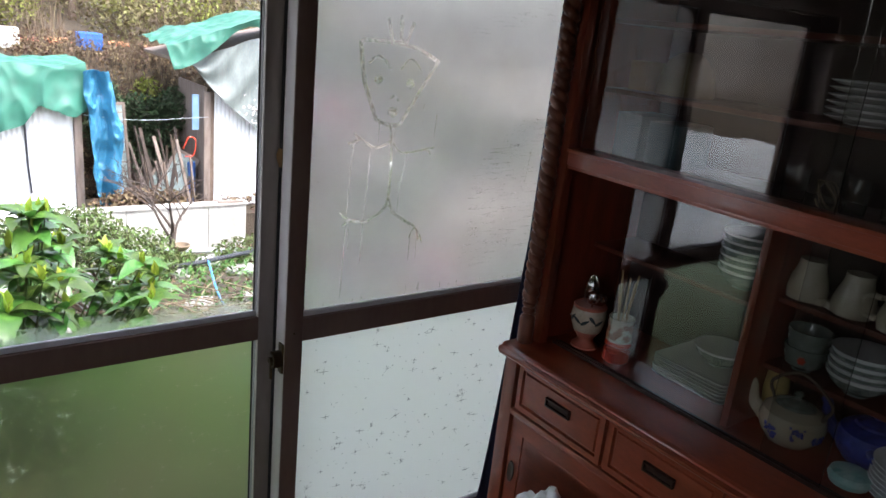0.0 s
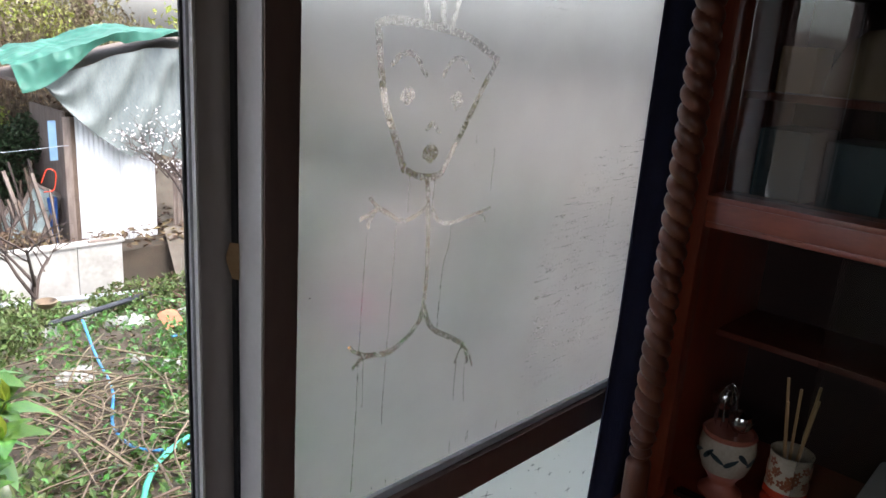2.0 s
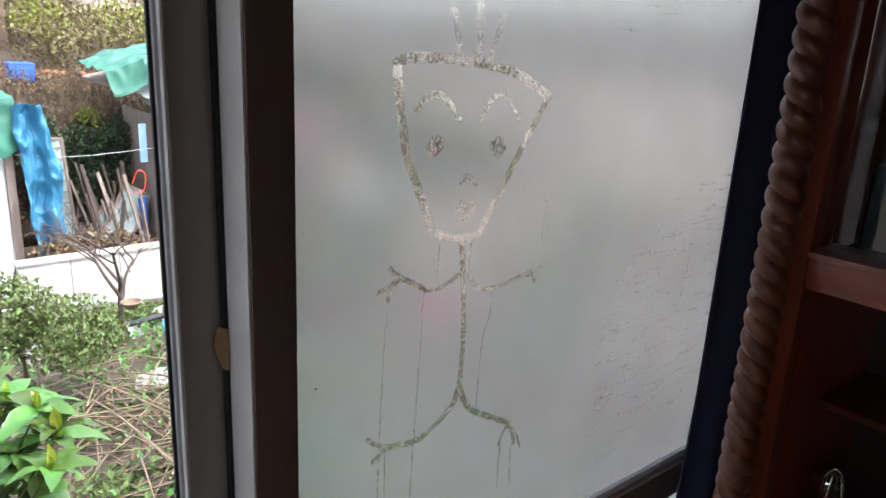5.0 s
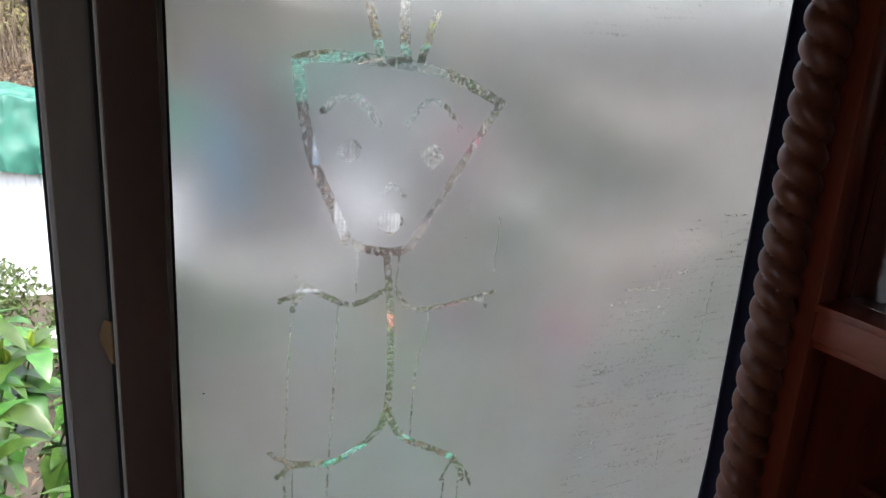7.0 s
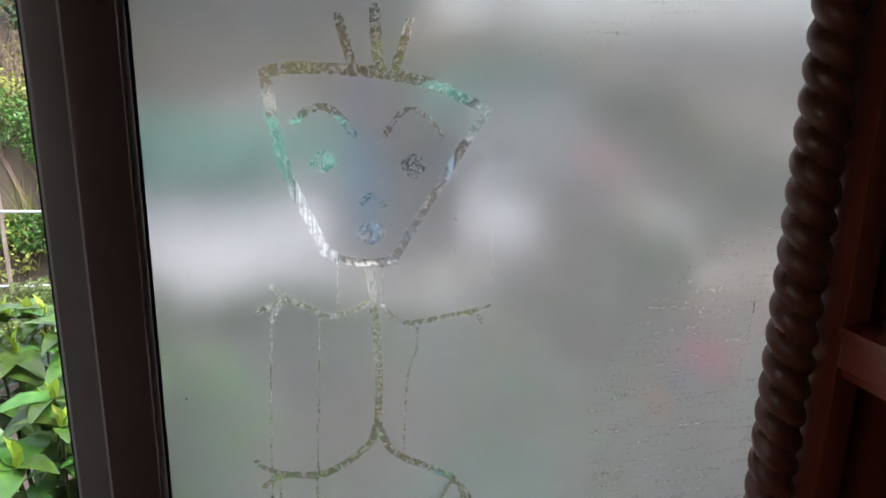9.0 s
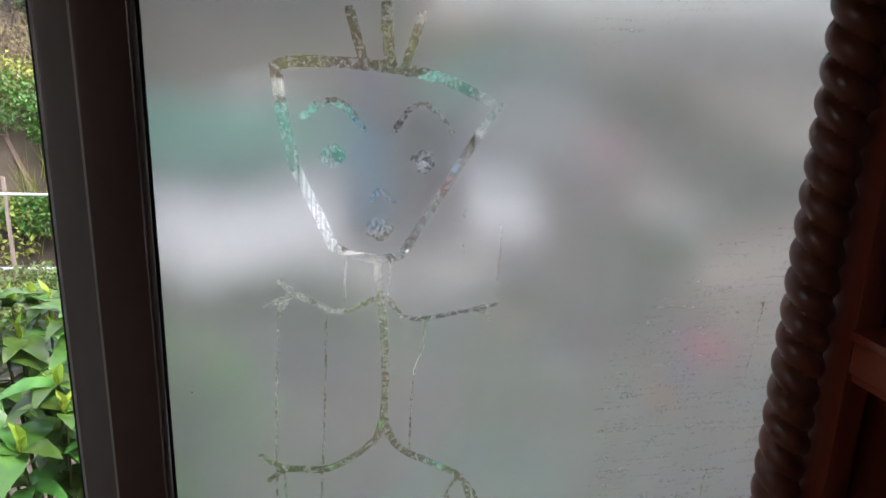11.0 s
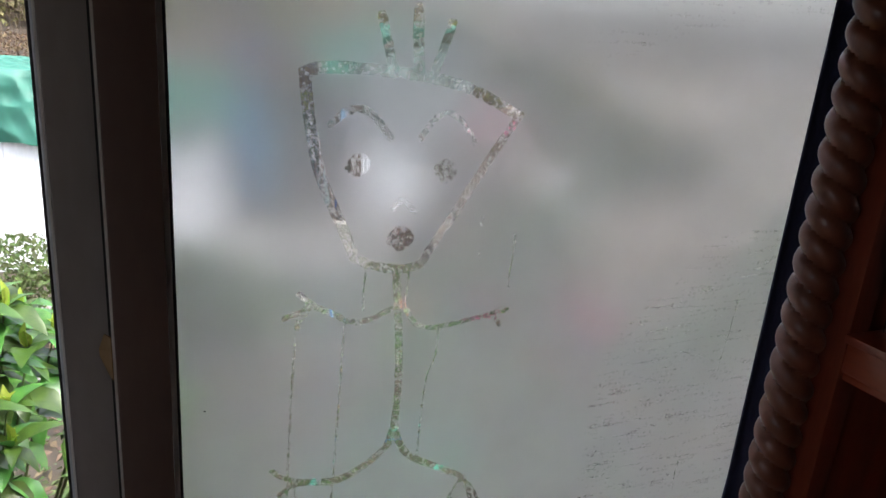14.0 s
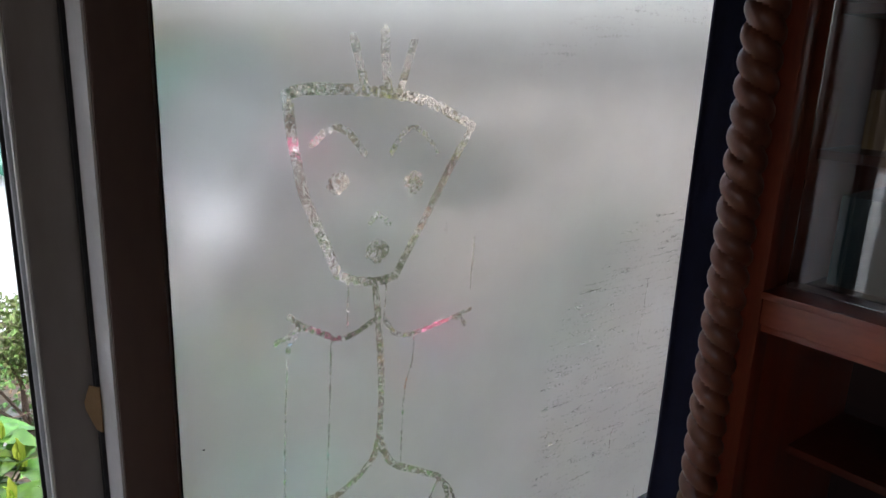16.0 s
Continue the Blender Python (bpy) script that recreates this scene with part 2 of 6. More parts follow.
M_STAR_PALE = leafy("pale_star_relief", (0.92, 0.94, 0.88), (0.85, 0.88, 0.8), 0.3, 0.9, 0.0)
M_STAR_DARK = grain("grey_star_relief", (0.16, 0.18, 0.17), (0.1, 0.11, 0.11), 60, 0.3, 0)
M_NET = netting("fly_screen_net", 0.0026, 0.0006, (0.05, 0.055, 0.06))
M_CHERRY = grain("cherry_wood", (0.3, 0.062, 0.025), (0.16, 0.03, 0.012), 7, 0.33, 0.03, stretch=(3, 1, 3), coat=0.4)
M_CHERRY_UP = grain("cherry_wood_upright", (0.24, 0.052, 0.022), (0.12, 0.024, 0.01), 7, 0.33, 0.03, stretch=(4, 4, 0.6), coat=0.4)
M_TWIST = grain("turned_wood", (0.165, 0.052, 0.024), (0.09, 0.027, 0.013), 12, 0.42, 0.04, stretch=(3, 3, 1), coat=0.15)
# shade inside the cabinet put into these two darker cherry woods
M_DIMWOOD = grain("shaded_inside_wood", (0.03, 0.01, 0.006), (0.018, 0.006, 0.004), 8, 0.6, 0.03, stretch=(3, 1, 3))
M_DIMSHELF = grain("shaded_shelf_wood", (0.13, 0.032, 0.015), (0.07, 0.016, 0.008), 8, 0.45, 0.03, stretch=(3, 1, 3))
M_YELLOWLEAF = leafy("yellow_green_leaf", (0.3, 0.32, 0.06), (0.14, 0.17, 0.03), 0.6, 0.3, 0.35)
M_PULL = grain("dark_pull", (0.035, 0.016, 0.01), (0.02, 0.01, 0.007), 30, 0.35, 0.03, metal=0.3)
M_NAVY = grain("navy_cloth", (0.016, 0.02, 0.052), (0.009, 0.011, 0.03), 60, 0.9, 0.35, stretch=(1, 1, 0.5), fine=12)
M_WHITEBAG = grain("white_plastic", (0.8, 0.8, 0.82), (0.68, 0.69, 0.72), 8, 0.45, 0.1)
M_CERAMIC = grain("cream_glaze", (0.6, 0.54, 0.42), (0.4, 0.34, 0.25), 18, 0.22, 0.02, coat=0.5)
M_WHITECER = grain("white_glaze", (0.78, 0.79, 0.78), (0.68, 0.69, 0.68), 10, 0.2, 0.01, coat=0.5)
M_TERRA = grain("terracotta_glaze", (0.5, 0.16, 0.1), (0.4, 0.11, 0.07), 14, 0.35, 0.04, coat=0.3)
M_RED = grain("red_glaze", (0.62, 0.07, 0.025), (0.5, 0.04, 0.02), 14, 0.2, 0.02, coat=0.5)
M_LEAFPAINT = grain("dark_leaf_paint", (0.03, 0.06, 0.06), (0.02, 0.035, 0.04), 30, 0.3, 0)
M_FLOWERPAINT = grain("brown_flower_paint", (0.3, 0.1, 0.03), (0.2, 0.05, 0.02), 30, 0.3, 0)
M_BLUEPAINT = grain("blue_flower_paint", (0.05, 0.08, 0.4), (0.02, 0.04, 0.25), 60, 0.25, 0)
M_BLUEPOT = grain("mottled_blue_glaze", (0.03, 0.065, 0.42), (0.004, 0.008, 0.06), 60, 0.3, 0.05, coat=0.4)
M_GREYCER = grain("celadon_glaze", (0.24, 0.3, 0.26), (0.1, 0.13, 0.12), 30, 0.25, 0.02, coat=0.4)
M_TEAL = grain("teal_white_glaze", (0.6, 0.78, 0.74), (0.12, 0.42, 0.4), 26, 0.3, 0.05)
M_YELLOW = grain("yellow_glaze", (0.55, 0.42, 0.15), (0.4, 0.3, 0.1), 20, 0.3, 0.02)
M_STEEL = grain("steel", (0.7, 0.68, 0.64), (0.55, 0.54, 0.5), 20, 0.18, 0.01, metal=1.0)
M_BAMBOO = grain("bamboo", (0.5, 0.33, 0.15), (0.38, 0.22, 0.1), 20, 0.55, 0.05)
M_DARKCANE = grain("dark_cane", (0.13, 0.1, 0.07), (0.07, 0.05, 0.035), 30, 0.5, 0.1)
M_CARD = grain("cardboard", (0.36, 0.23, 0.11), (0.28, 0.17, 0.08), 12, 0.85, 0.08)
M_SHADE = grain("matt_beige", (0.26, 0.2, 0.12), (0.2, 0.15, 0.085), 30, 0.85, 0.1)
M_BLUEBOX = grain("blue_grey_box", (0.06, 0.11, 0.13), (0.04, 0.075, 0.09), 12, 0.5, 0.03)
M_BRASS = grain("old_brass", (0.17, 0.12, 0.07), (0.08, 0.06, 0.04), 40, 0.4, 0.05, metal=0.9)
M_SOIL = grain("garden_soil", (0.075, 0.055, 0.036), (0.028, 0.022, 0.015), 3.5, 0.95, 0.6, fine=14)
M_CORR = grain("white_corrugated_sheet", (0.82, 0.84, 0.85), (0.68, 0.7, 0.72), 2.5, 0.55, 0.05, stretch=(1, 1, 0.4))
M_CONC = grain("pale_concrete", (0.5, 0.49, 0.46), (0.26, 0.25, 0.22), 2.2, 0.9, 0.2)
M_TARP = grain("green_tarpaulin", (0.035, 0.175, 0.125), (0.014, 0.088, 0.06), 5, 0.55, 0.6)
M_BLUETARP = grain("blue_tarpaulin", (0.03, 0.2, 0.34), (0.012, 0.085, 0.17), 6, 0.5, 0.6)
M_GREYTARP = grain("weathered_grey_sheet", (0.2, 0.23, 0.22), (0.08, 0.1, 0.1), 3, 0.6, 0.25, stretch=(2, 2, 0.6))
M_CRATE = grain("blue_plastic", (0.04, 0.16, 0.5), (0.03, 0.1, 0.36), 10, 0.45, 0.05)
M_OLDWOOD = grain("weathered_wood", (0.26, 0.21, 0.18), (0.12, 0.09, 0.075), 5, 0.85, 0.3, stretch=(4, 4, 0.6))
M_BARK = grain("bark", (0.17, 0.12, 0.09), (0.08, 0.055, 0.04), 16, 0.9, 0.5, stretch=(2, 2, 0.6))
M_DARKBARK = grain("dark_twig_bark", (0.085, 0.062, 0.052), (0.04, 0.03, 0.026), 16, 0.9, 0.4)
M_TWIG = grain("dry_twig", (0.19, 0.14, 0.09), (0.07, 0.05, 0.035), 12, 0.85, 0.3, vary=0.4)
M_STONE = grain("garden_stone", (0.34, 0.34, 0.32), (0.17, 0.17, 0.16), 9, 0.9, 0.4, vary=0.3)
M_TILE = grain("terracotta_roof_tile", (0.36, 0.13, 0.07), (0.24, 0.08, 0.05), 9, 0.85, 0.2, vary=0.3)
M_PIPE = grain("grey_pipe", (0.36, 0.39, 0.42), (0.25, 0.27, 0.3), 8, 0.5, 0.05)
M_HOSEK = grain("black_hose", (0.02, 0.025, 0.035), (0.012, 0.014, 0.02), 20, 0.5, 0.05)
M_HOSEB = grain("blue_hose", (0.06, 0.3, 0.6), (0.04, 0.2, 0.42), 20, 0.4, 0.03)
M_HOSEG = grain("green_hose", (0.09, 0.5, 0.36), (0.05, 0.35, 0.25), 20, 0.4, 0.03)
# pale ground of the yard added to brighten the steamed glass
M_YARD = grain("added_yard_gravel", (0.2, 0.175, 0.14), (0.12, 0.1, 0.08), 6, 0.95, 0.3, fine=12)
M_PALEBLUE = grain("pale_blue_board", (0.2, 0.33, 0.45), (0.12, 0.22, 0.33), 6, 0.7, 0.1)
M_WHITEWALL = grain("white_painted_boards", (0.82, 0.84, 0.86), (0.7, 0.73, 0.75), 2, 0.8, 0.1, stretch=(1, 1, 0.3))
M_OLDGLASS = grain("dusty_old_glass", (0.3, 0.37, 0.36), (0.2, 0.26, 0.26), 5, 0.25, 0.03)
M_ORANGE = grain("orange_plastic", (0.75, 0.28, 0.04), (0.6, 0.2, 0.03), 10, 0.45, 0.03)
M_LEAF = leafy("broad_leaf", (0.1, 0.21, 0.035), (0.025, 0.075, 0.015), 0.3, 0.25, 0.45)
M_YOUNG = leafy("young_leaf", (0.36, 0.45, 0.06), (0.22, 0.34, 0.04), 0.4, 0.35, 0.25)
M_SHRUB = leafy("shrub_leaf", (0.12, 0.16, 0.04), (0.04, 0.066, 0.016), 0.6, 0.25, 0.5)
M_HILL = leafy("hill_leaf", (0.2, 0.165, 0.07), (0.06, 0.055, 0.024), 0.7, 0.25, 0.55)
M_DARKHILL = leafy("evergreen_leaf", (0.06, 0.1, 0.035), (0.02, 0.04, 0.018), 0.6, 0.15, 0.5)
M_DRY = leafy("dry_leaf", (0.2, 0.135, 0.078), (0.075, 0.05, 0.032), 0.85, 0.2, 0.5)
M_PINK = leafy("pink_petal", (0.75, 0.25, 0.38), (0.6, 0.12, 0.25), 0.6, 0.3, 0.2)
M_BLOSSOM = leafy("white_petal", (0.85, 0.82, 0.8), (0.75, 0.7, 0.7), 0.6, 0.3, 0.1)

# ---- mesh helpers ----
ORIGIN = {}
EYE = Vector((-0.5, -0.95, 1.61))
OUTSIDE = [False]


def reach(y):
    """How much further out the garden lies than its first sketch."""
    return float(np.interp(y, [1.9, 2.8, 4.45, 7.5], [1.0, 1.28, 1.56, 1.55]))


def site(p):
    """A place of the garden's sketch, laid out at its true distance."""
    p = Vector(p)
    return EYE + (p - EYE) * reach(p.y) if OUTSIDE[0] else p


def thing(name, at, label, category, group="", kind=""):
    ob = new(name)
    ob.location = site(at)
    ORIGIN[ob.name] = site(at)
    return tagged(ob, label, category, group, kind)


def part(name, bm, material, parent=None, label="", smooth=True, at=None, shadow=True):
    """One mesh object out of a bmesh in world places, under a thing or a part, or by itself at a place."""
    o = ORIGIN[parent.name] if parent else site(at or (0, 0, 0))
    for v in bm.verts:
        v.co = site(v.co) - o
    me = bpy.data.meshes.new(name)
    bm.to_mesh(me)
    bm.free()
    me.materials.append(material)
    if smooth:
        me.polygons.foreach_set("use_smooth", [True] * len(me.polygons))
        me.set_sharp_from_angle(angle=radians(35))
    ob = new(name, me)
    if parent:
        ob.parent = parent
    else:
        ob.location = o
    ORIGIN[ob.name] = o
    if label:
        ob["label"] = label
    if not shadow:
        ob.visible_shadow = False
    return ob


def box(lo, hi, bevel=0.0, bm=None, turn=None):
    bm = bm or bmesh.new()
    lo, hi = Vector(lo), Vector(hi)
    m = Matrix.Translation((lo + hi) / 2) @ (turn or Matrix()) @ Matrix.Diagonal((*(hi - lo), 1))
    vs = bmesh.ops.create_cube(bm, size=1, matrix=m)["verts"]
    if bevel:
        es = list({e for v in vs for e in v.link_edges})
        bmesh.ops.bevel(bm, geom=es, offset=bevel, segments=2, affect="EDGES", profile=0.6)
    return bm


def lathe(profile, at=(0, 0, 0), seg=28, bm=None, squash=1.0):
    """A turned body; profile: (radius, height) from bottom to top."""
    bm = bm or bmesh.new()
    a = Vector(at)
    rings = [[bm.verts.new(a + Vector((r * math.cos(2 * math.pi * i / seg), r * squash * math.sin(2 * math.pi * i / seg), z))) for i in range(seg)] for r, z in profile]
    for lower, upper in zip(rings, rings[1:]):
        for i in range(seg):
            bm.faces.new((lower[i], lower[(i + 1) % seg], upper[(i + 1) % seg], upper[i]))
    if profile[0][0] > 1e-4:
        bm.faces.new(rings[0][::-1])
    if profile[-1][0] > 1e-4:
        bm.faces.new(rings[-1])
    return bm


def tube(points, r, seg=8, bm=None, end=None):
    """A round bar along points; its radius runs from r to end."""
    bm = bm or bmesh.new()
    ps = [Vector(p) for p in points]
    end = r if end is None else end
    rings, last = [], None
    for i, p in enumerate(ps):
        d = (ps[min(i + 1, len(ps) - 1)] - ps[max(i - 1, 0)]).normalized()
        up = last if last is not None else (Vector((0, 0, 1)) if abs(d.z) < 0.9 else Vector((1, 0, 0)))
        u = (up - d * up.dot(d)).normalized()
        v = d.cross(u)
        last = u
        k = r + (end - r) * i / max(len(ps) - 1, 1)
        rings.append([bm.verts.new(p + (u * math.cos(2 * math.pi * j / seg) + v * math.sin(2 * math.pi * j / seg)) * k) for j in range(seg)])
    for a, b in zip(rings, rings[1:]):
        for j in range(seg):
            bm.faces.new((a[j], a[(j + 1) % seg], b[(j + 1) % seg], b[j]))
    bm.faces.new(rings[0][::-1])
    bm.faces.new(rings[-1])
    return bm


def curve_points(points, n=8):
    """Smooth way through points (Catmull-Rom)."""
    ps = [Vector(p) for p in points]
    ps = [2 * ps[0] - ps[1], *ps, 2 * ps[-1] - ps[-2]]
    out = []
    for a, b, c, d in zip(ps, ps[1:], ps[2:], ps[3:]):
        for i in range(n):
            t = i / n
            out.append(0.5 * (2 * b + (c - a) * t + (2 * a - 5 * b + 4 * c - d) * t * t + (3 * b - a - 3 * c + d) * t ** 3))
    return [*out, ps[-2]]


def sheet(nu, nv, f, thick=0.0):
    """A surface f(u, v) over the unit square, with a thickness along its normals."""
    bm = bmesh.new()
    g = [[bm.verts.new(f(i / nu, j / nv)) for j in range(nv + 1)] for i in range(nu + 1)]
    for i in range(nu):
        for j in range(nv):
            bm.faces.new((g[i][j], g[i + 1][j], g[i + 1][j + 1], g[i][j + 1]))
    if thick:
        bm.normal_update()
        bmesh.ops.solidify(bm, geom=bm.faces[:], thickness=thick)
    return bm


def soup(name, verts, faces, material, parent=None, at=(0, 0, 0), label="", kind=""):
    """One mesh out of plain lists, for what nobody could count."""
    o = ORIGIN[parent.name] if parent else site(at)
    me = bpy.data.meshes.new(name)
    me.from_pydata([tuple(site(v) - o) for v in verts], [], faces)
    me.materials.append(material)
    ob = new(name, me)
    if parent:
        ob.parent = parent
    else:
        ob.location = o
    ORIGIN[ob.name] = o
    if label or kind:
        tagged(ob, label, "", "", kind)
    return ob

# ---- the room ----
FRONT, BACK, LEFT, RIGHT, HIGH = 0.12, -3.6, -2.6, 1.2, 2.3
FLOOR = -0.16
X0, X1, ZTOP = -1.02, 1.17, 1.88


def slab(name, lo, hi, material, label, category):
    ob = part(name, box(lo, hi), material, at=lo, smooth=False)
    return tagged(ob, label, category, kind="structure")


slab("floor", (LEFT, BACK, FLOOR - 0.1), (RIGHT, FRONT, FLOOR), M_FLOOR, "worn brown wooden floor boards", "floor")
slab("ceiling", (LEFT - 0.12, BACK - 0.12, HIGH), (RIGHT + 0.12, FRONT, HIGH + 0.1), M_CEIL, "brown wooden board ceiling", "ceiling")
slab("wall_east", (RIGHT, BACK, -0.5), (RIGHT + 0.12, FRONT, HIGH), M_WALL, "plain beige plaster wall behind the cabinet", "wall")
# west wall, with an unseen opening added for the fill lamp
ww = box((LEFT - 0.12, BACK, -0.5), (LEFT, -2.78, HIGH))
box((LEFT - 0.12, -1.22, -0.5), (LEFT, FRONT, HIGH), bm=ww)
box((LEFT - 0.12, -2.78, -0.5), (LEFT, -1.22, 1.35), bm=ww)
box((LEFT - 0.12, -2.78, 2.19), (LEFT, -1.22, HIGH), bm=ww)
tagged(part("wall_west", ww, M_WALL, at=(LEFT, 0, 0), smooth=False), "beige plaster wall with an opening added for the fill lamp", "wall", kind="structure")
slab("wall_south", (LEFT - 0.12, BACK - 0.12, -0.5), (RIGHT + 0.12, BACK, HIGH), M_WALL, "plain beige plaster wall", "wall")
wn_ = box((LEFT, -0.03, -0.5), (X0, FRONT, HIGH))
box((X1, -0.03, -0.5), (RIGHT, FRONT, HIGH), bm=wn_)
box((X0, -0.03, ZTOP), (X1, FRONT, HIGH), bm=wn_)
box((X0, 0.0, -0.5), (X1, FRONT, FLOOR - 0.003), bm=wn_)
wall_n = part("wall_north", wn_, M_WALL, at=(0, 0, 0), smooth=False)
tagged(wall_n, "beige plaster wall round the sliding window", "wall", kind="structure")

# ---- sliding window ----
win = thing("window_1", (0, 0.03, FLOOR), "bronze aluminium sliding window with two sashes", "window", kind="structure")
fr = box((X0, -0.035, FLOOR), (X0 + 0.035, 0.128, ZTOP), 0.003)
box((X1 - 0.035, -0.035, FLOOR), (X1, 0.128, ZTOP), 0.003, fr)
box((X0 + 0.035, -0.035, ZTOP - 0.035), (X1 - 0.035, 0.128, ZTOP), 0.003, fr)
box((X0 + 0.035, -0.035, FLOOR), (X1 - 0.035, 0.128, FLOOR + 0.03), 0.003, fr)
box((X0 + 0.035, -0.008, FLOOR + 0.03), (X1 - 0.035, -0.004, FLOOR + 0.045), 0, fr)
box((X0 + 0.035, 0.066, FLOOR + 0.03), (X1 - 0.035, 0.07, FLOOR + 0.045), 0, fr)
part("window_frame", fr, M_ALU, win)


def star(verts, faces, x, z, r, y, arms, turn, wide):
    c = len(verts)
    verts.append((x, y, z))
    for k in range(2 * arms):
        a = turn + math.pi * k / arms
        q = (r if k % 4 == 0 else r * 0.6) if k % 2 == 0 else wide
        verts.append((x + q * math.cos(a), y, z + q * math.sin(a)))
    for k in range(2 * arms):
        faces.append((c, c + 1 + k, c + 1 + (k + 1) % (2 * arms)))


def sash(xa, xb, y, za, zb, rail, glass_low, star_mat, seed, stile_l, stile_r, proud):
    """A sash between xa and xb: stiles, three rails, beads and two panes; y is the middle of its glass."""
    s = thing("window_sash", ((xa + xb) / 2, y, za), "", "")
    s.parent, s.location = win, s.location - win.location
    f, b = y - 0.025, y + 0.014
    part("stile", box((xa, f, za), (xa + stile_l, y + (0.036 if proud else 0.014), zb), 0.0025), M_ALU, s)
    part("stile", box((xb - stile_r, f, za), (xb, b, zb), 0.0025), M_ALU if proud else M_ALU_SHEEN, s)
    a, c = xa + stile_l, xb - stile_r
    part("top_rail", box((a, f + 0.003, zb - 0.045), (c, b, zb), 0.002), M_ALU, s)
    part("middle_rail", box((a, f + 0.001, rail - 0.073), (c, b, rail - 0.003), 0.002), M_ALU, s)
    part("bottom_rail", box((a, f + 0.003, za), (c, b, za + 0.08), 0.002), M_ALU, s)
    for lo, hi in ((rail - 0.003, zb - 0.045), (za + 0.08, rail - 0.073)):
        bead = box((a, y - 0.013, lo), (c, y - 0.003, lo + 0.016), 0.003)
        box((a, y - 0.012, hi - 0.006), (c, y - 0.003, hi), 0.001, bead)
        box((a, y - 0.012, lo + 0.009), (a + 0.006, y - 0.003, hi - 0.006), 0.001, bead)
        box((c - 0.006, y - 0.012, lo + 0.009), (c, y - 0.003, hi - 0.006), 0.001, bead)
        part("glazing_bead", bead, M_BEAD, s, "pale grey glazing bead")
        for g in (a + 0.006, c - 0.0095):
            part("gasket", box((g, y - 0.006, lo + 0.009), (g + 0.0035, y - 0.001, hi - 0.006)), M_RUBBER, s, "black rubber gasket", smooth=False)
    part("upper_pane", box((a, y, rail - 0.003), (c, y + 0.004, zb - 0.045)), M_GLASS, s, smooth=False, shadow=False)
    low = part("lower_pane", box((a, y, za + 0.08), (c, y + 0.004, rail - 0.073)), glass_low, s, "figured glass with scattered stars", smooth=False, shadow=False)
    rnd = random.Random(seed)
    vs, fs = [], []
    for k in range(95):
        x, z = rnd.uniform(a + 0.02, c - 0.02), rnd.uniform(za + 0.1, rail - 0.09)
        star(vs, fs, x, z, rnd.uniform(0.008, 0.024), y - 0.0015, rnd.choice((4, 4, 6)), rnd.uniform(-0.3, 0.3), 0.0012)
    for k in range(260):
        x, z = rnd.uniform(a + 0.02, c - 0.02), rnd.uniform(za + 0.1, rail - 0.09)
        star(vs, fs, x, z, rnd.uniform(0.0012, 0.0026), y - 0.0015, 3, 0, rnd.uniform(0.001, 0.002))
    soup("star_pattern", vs, fs, star_mat, s, kind="stuff").visible_shadow = False
    return s


SASH_Z0, SASH_Z1 = FLOOR + 0.045, ZTOP - 0.04
sash_right = sash(-0.064, 1.13, 0.0, SASH_Z0, SASH_Z1, 0.82, M_FROST_WHITE, M_STAR_DARK, 3, 0.052, 0.05, True)
sash_left = sash(-0.975, -0.061, 0.070, SASH_Z0, SASH_Z1, 0.813, M_FROST_GREEN, M_STAR_PALE, 5, 0.05, 0.054, False)
sash_right["label"] = "bronze aluminium sash with steamed-up glass bearing finger marks"
sash_left["label"] = "bronze aluminium sash with mostly clear glass above green figured glass"
# daylight on the stile sides put into pale strips; black strip darkens the gap
part("daylit_strip", box((-0.0665, -0.022, SASH_Z0), (-0.0642, 0.033, SASH_Z1)), M_ALU_DAYLIT, sash_right, "side of the stile coloured pale for the daylight on it", smooth=False)
# shade in the gap between the sashes built as a black strip
part("gap_shade_strip", box((-0.0705, 0.0335, SASH_Z0 + 0.01), (-0.0642, 0.0445, SASH_Z1 - 0.01)), M_RUBBER, sash_right, "black strip in place of the shade between the stiles", smooth=False)
part("daylit_strip", box((-0.1175, 0.047, SASH_Z0 + 0.09), (-0.1152, 0.0565, SASH_Z1 - 0.05)), M_ALU_DAYLIT, sash_left, "inner edge of the stile coloured pale for the daylight on it", smooth=False)

# wiped marks in the condensation
FX0, FX1, FZ0, FZ1 = -0.006, 1.076, 0.829, SASH_Z1 - 0.05
STROKES = []


def stroke(width, *points, clear=1.0, n=6):
    STROKES.append((width / 2, clear, [(p.x, p.z) for p in curve_points([(x, 0, z) for x, z in points], n)]))


W1 = 0.0142
stroke(W1, (0.130, 1.583), (0.16, 1.588), (0.24, 1.585), (0.309, 1.574), (0.355, 1.556), (0.386, 1.541))
stroke(W1 * 0.9, (0.386, 1.541), (0.36, 1.502), (0.315, 1.43), (0.272, 1.362))
stroke(W1 * 0.9, (0.191, 1.377), (0.211, 1.366), (0.245, 1.359), (0.272, 1.362))
stroke(W1, (0.130, 1.583), (0.135, 1.54), (0.148, 1.477), (0.172, 1.42), (0.191, 1.377))
stroke(W1 * 0.85, (0.211, 1.643), (0.218, 1.618), (0.225, 1.594))
stroke(W1, (0.252, 1.652), (0.253, 1.62), (0.256, 1.592))
stroke(W1 * 0.85, (0.292, 1.64), (0.284, 1.615), (0.276, 1.592))
stroke(0.0105, (0.159, 1.528), (0.175, 1.542), (0.194, 1.545), (0.21, 1.535), (0.226, 1.515), clear=0.98)
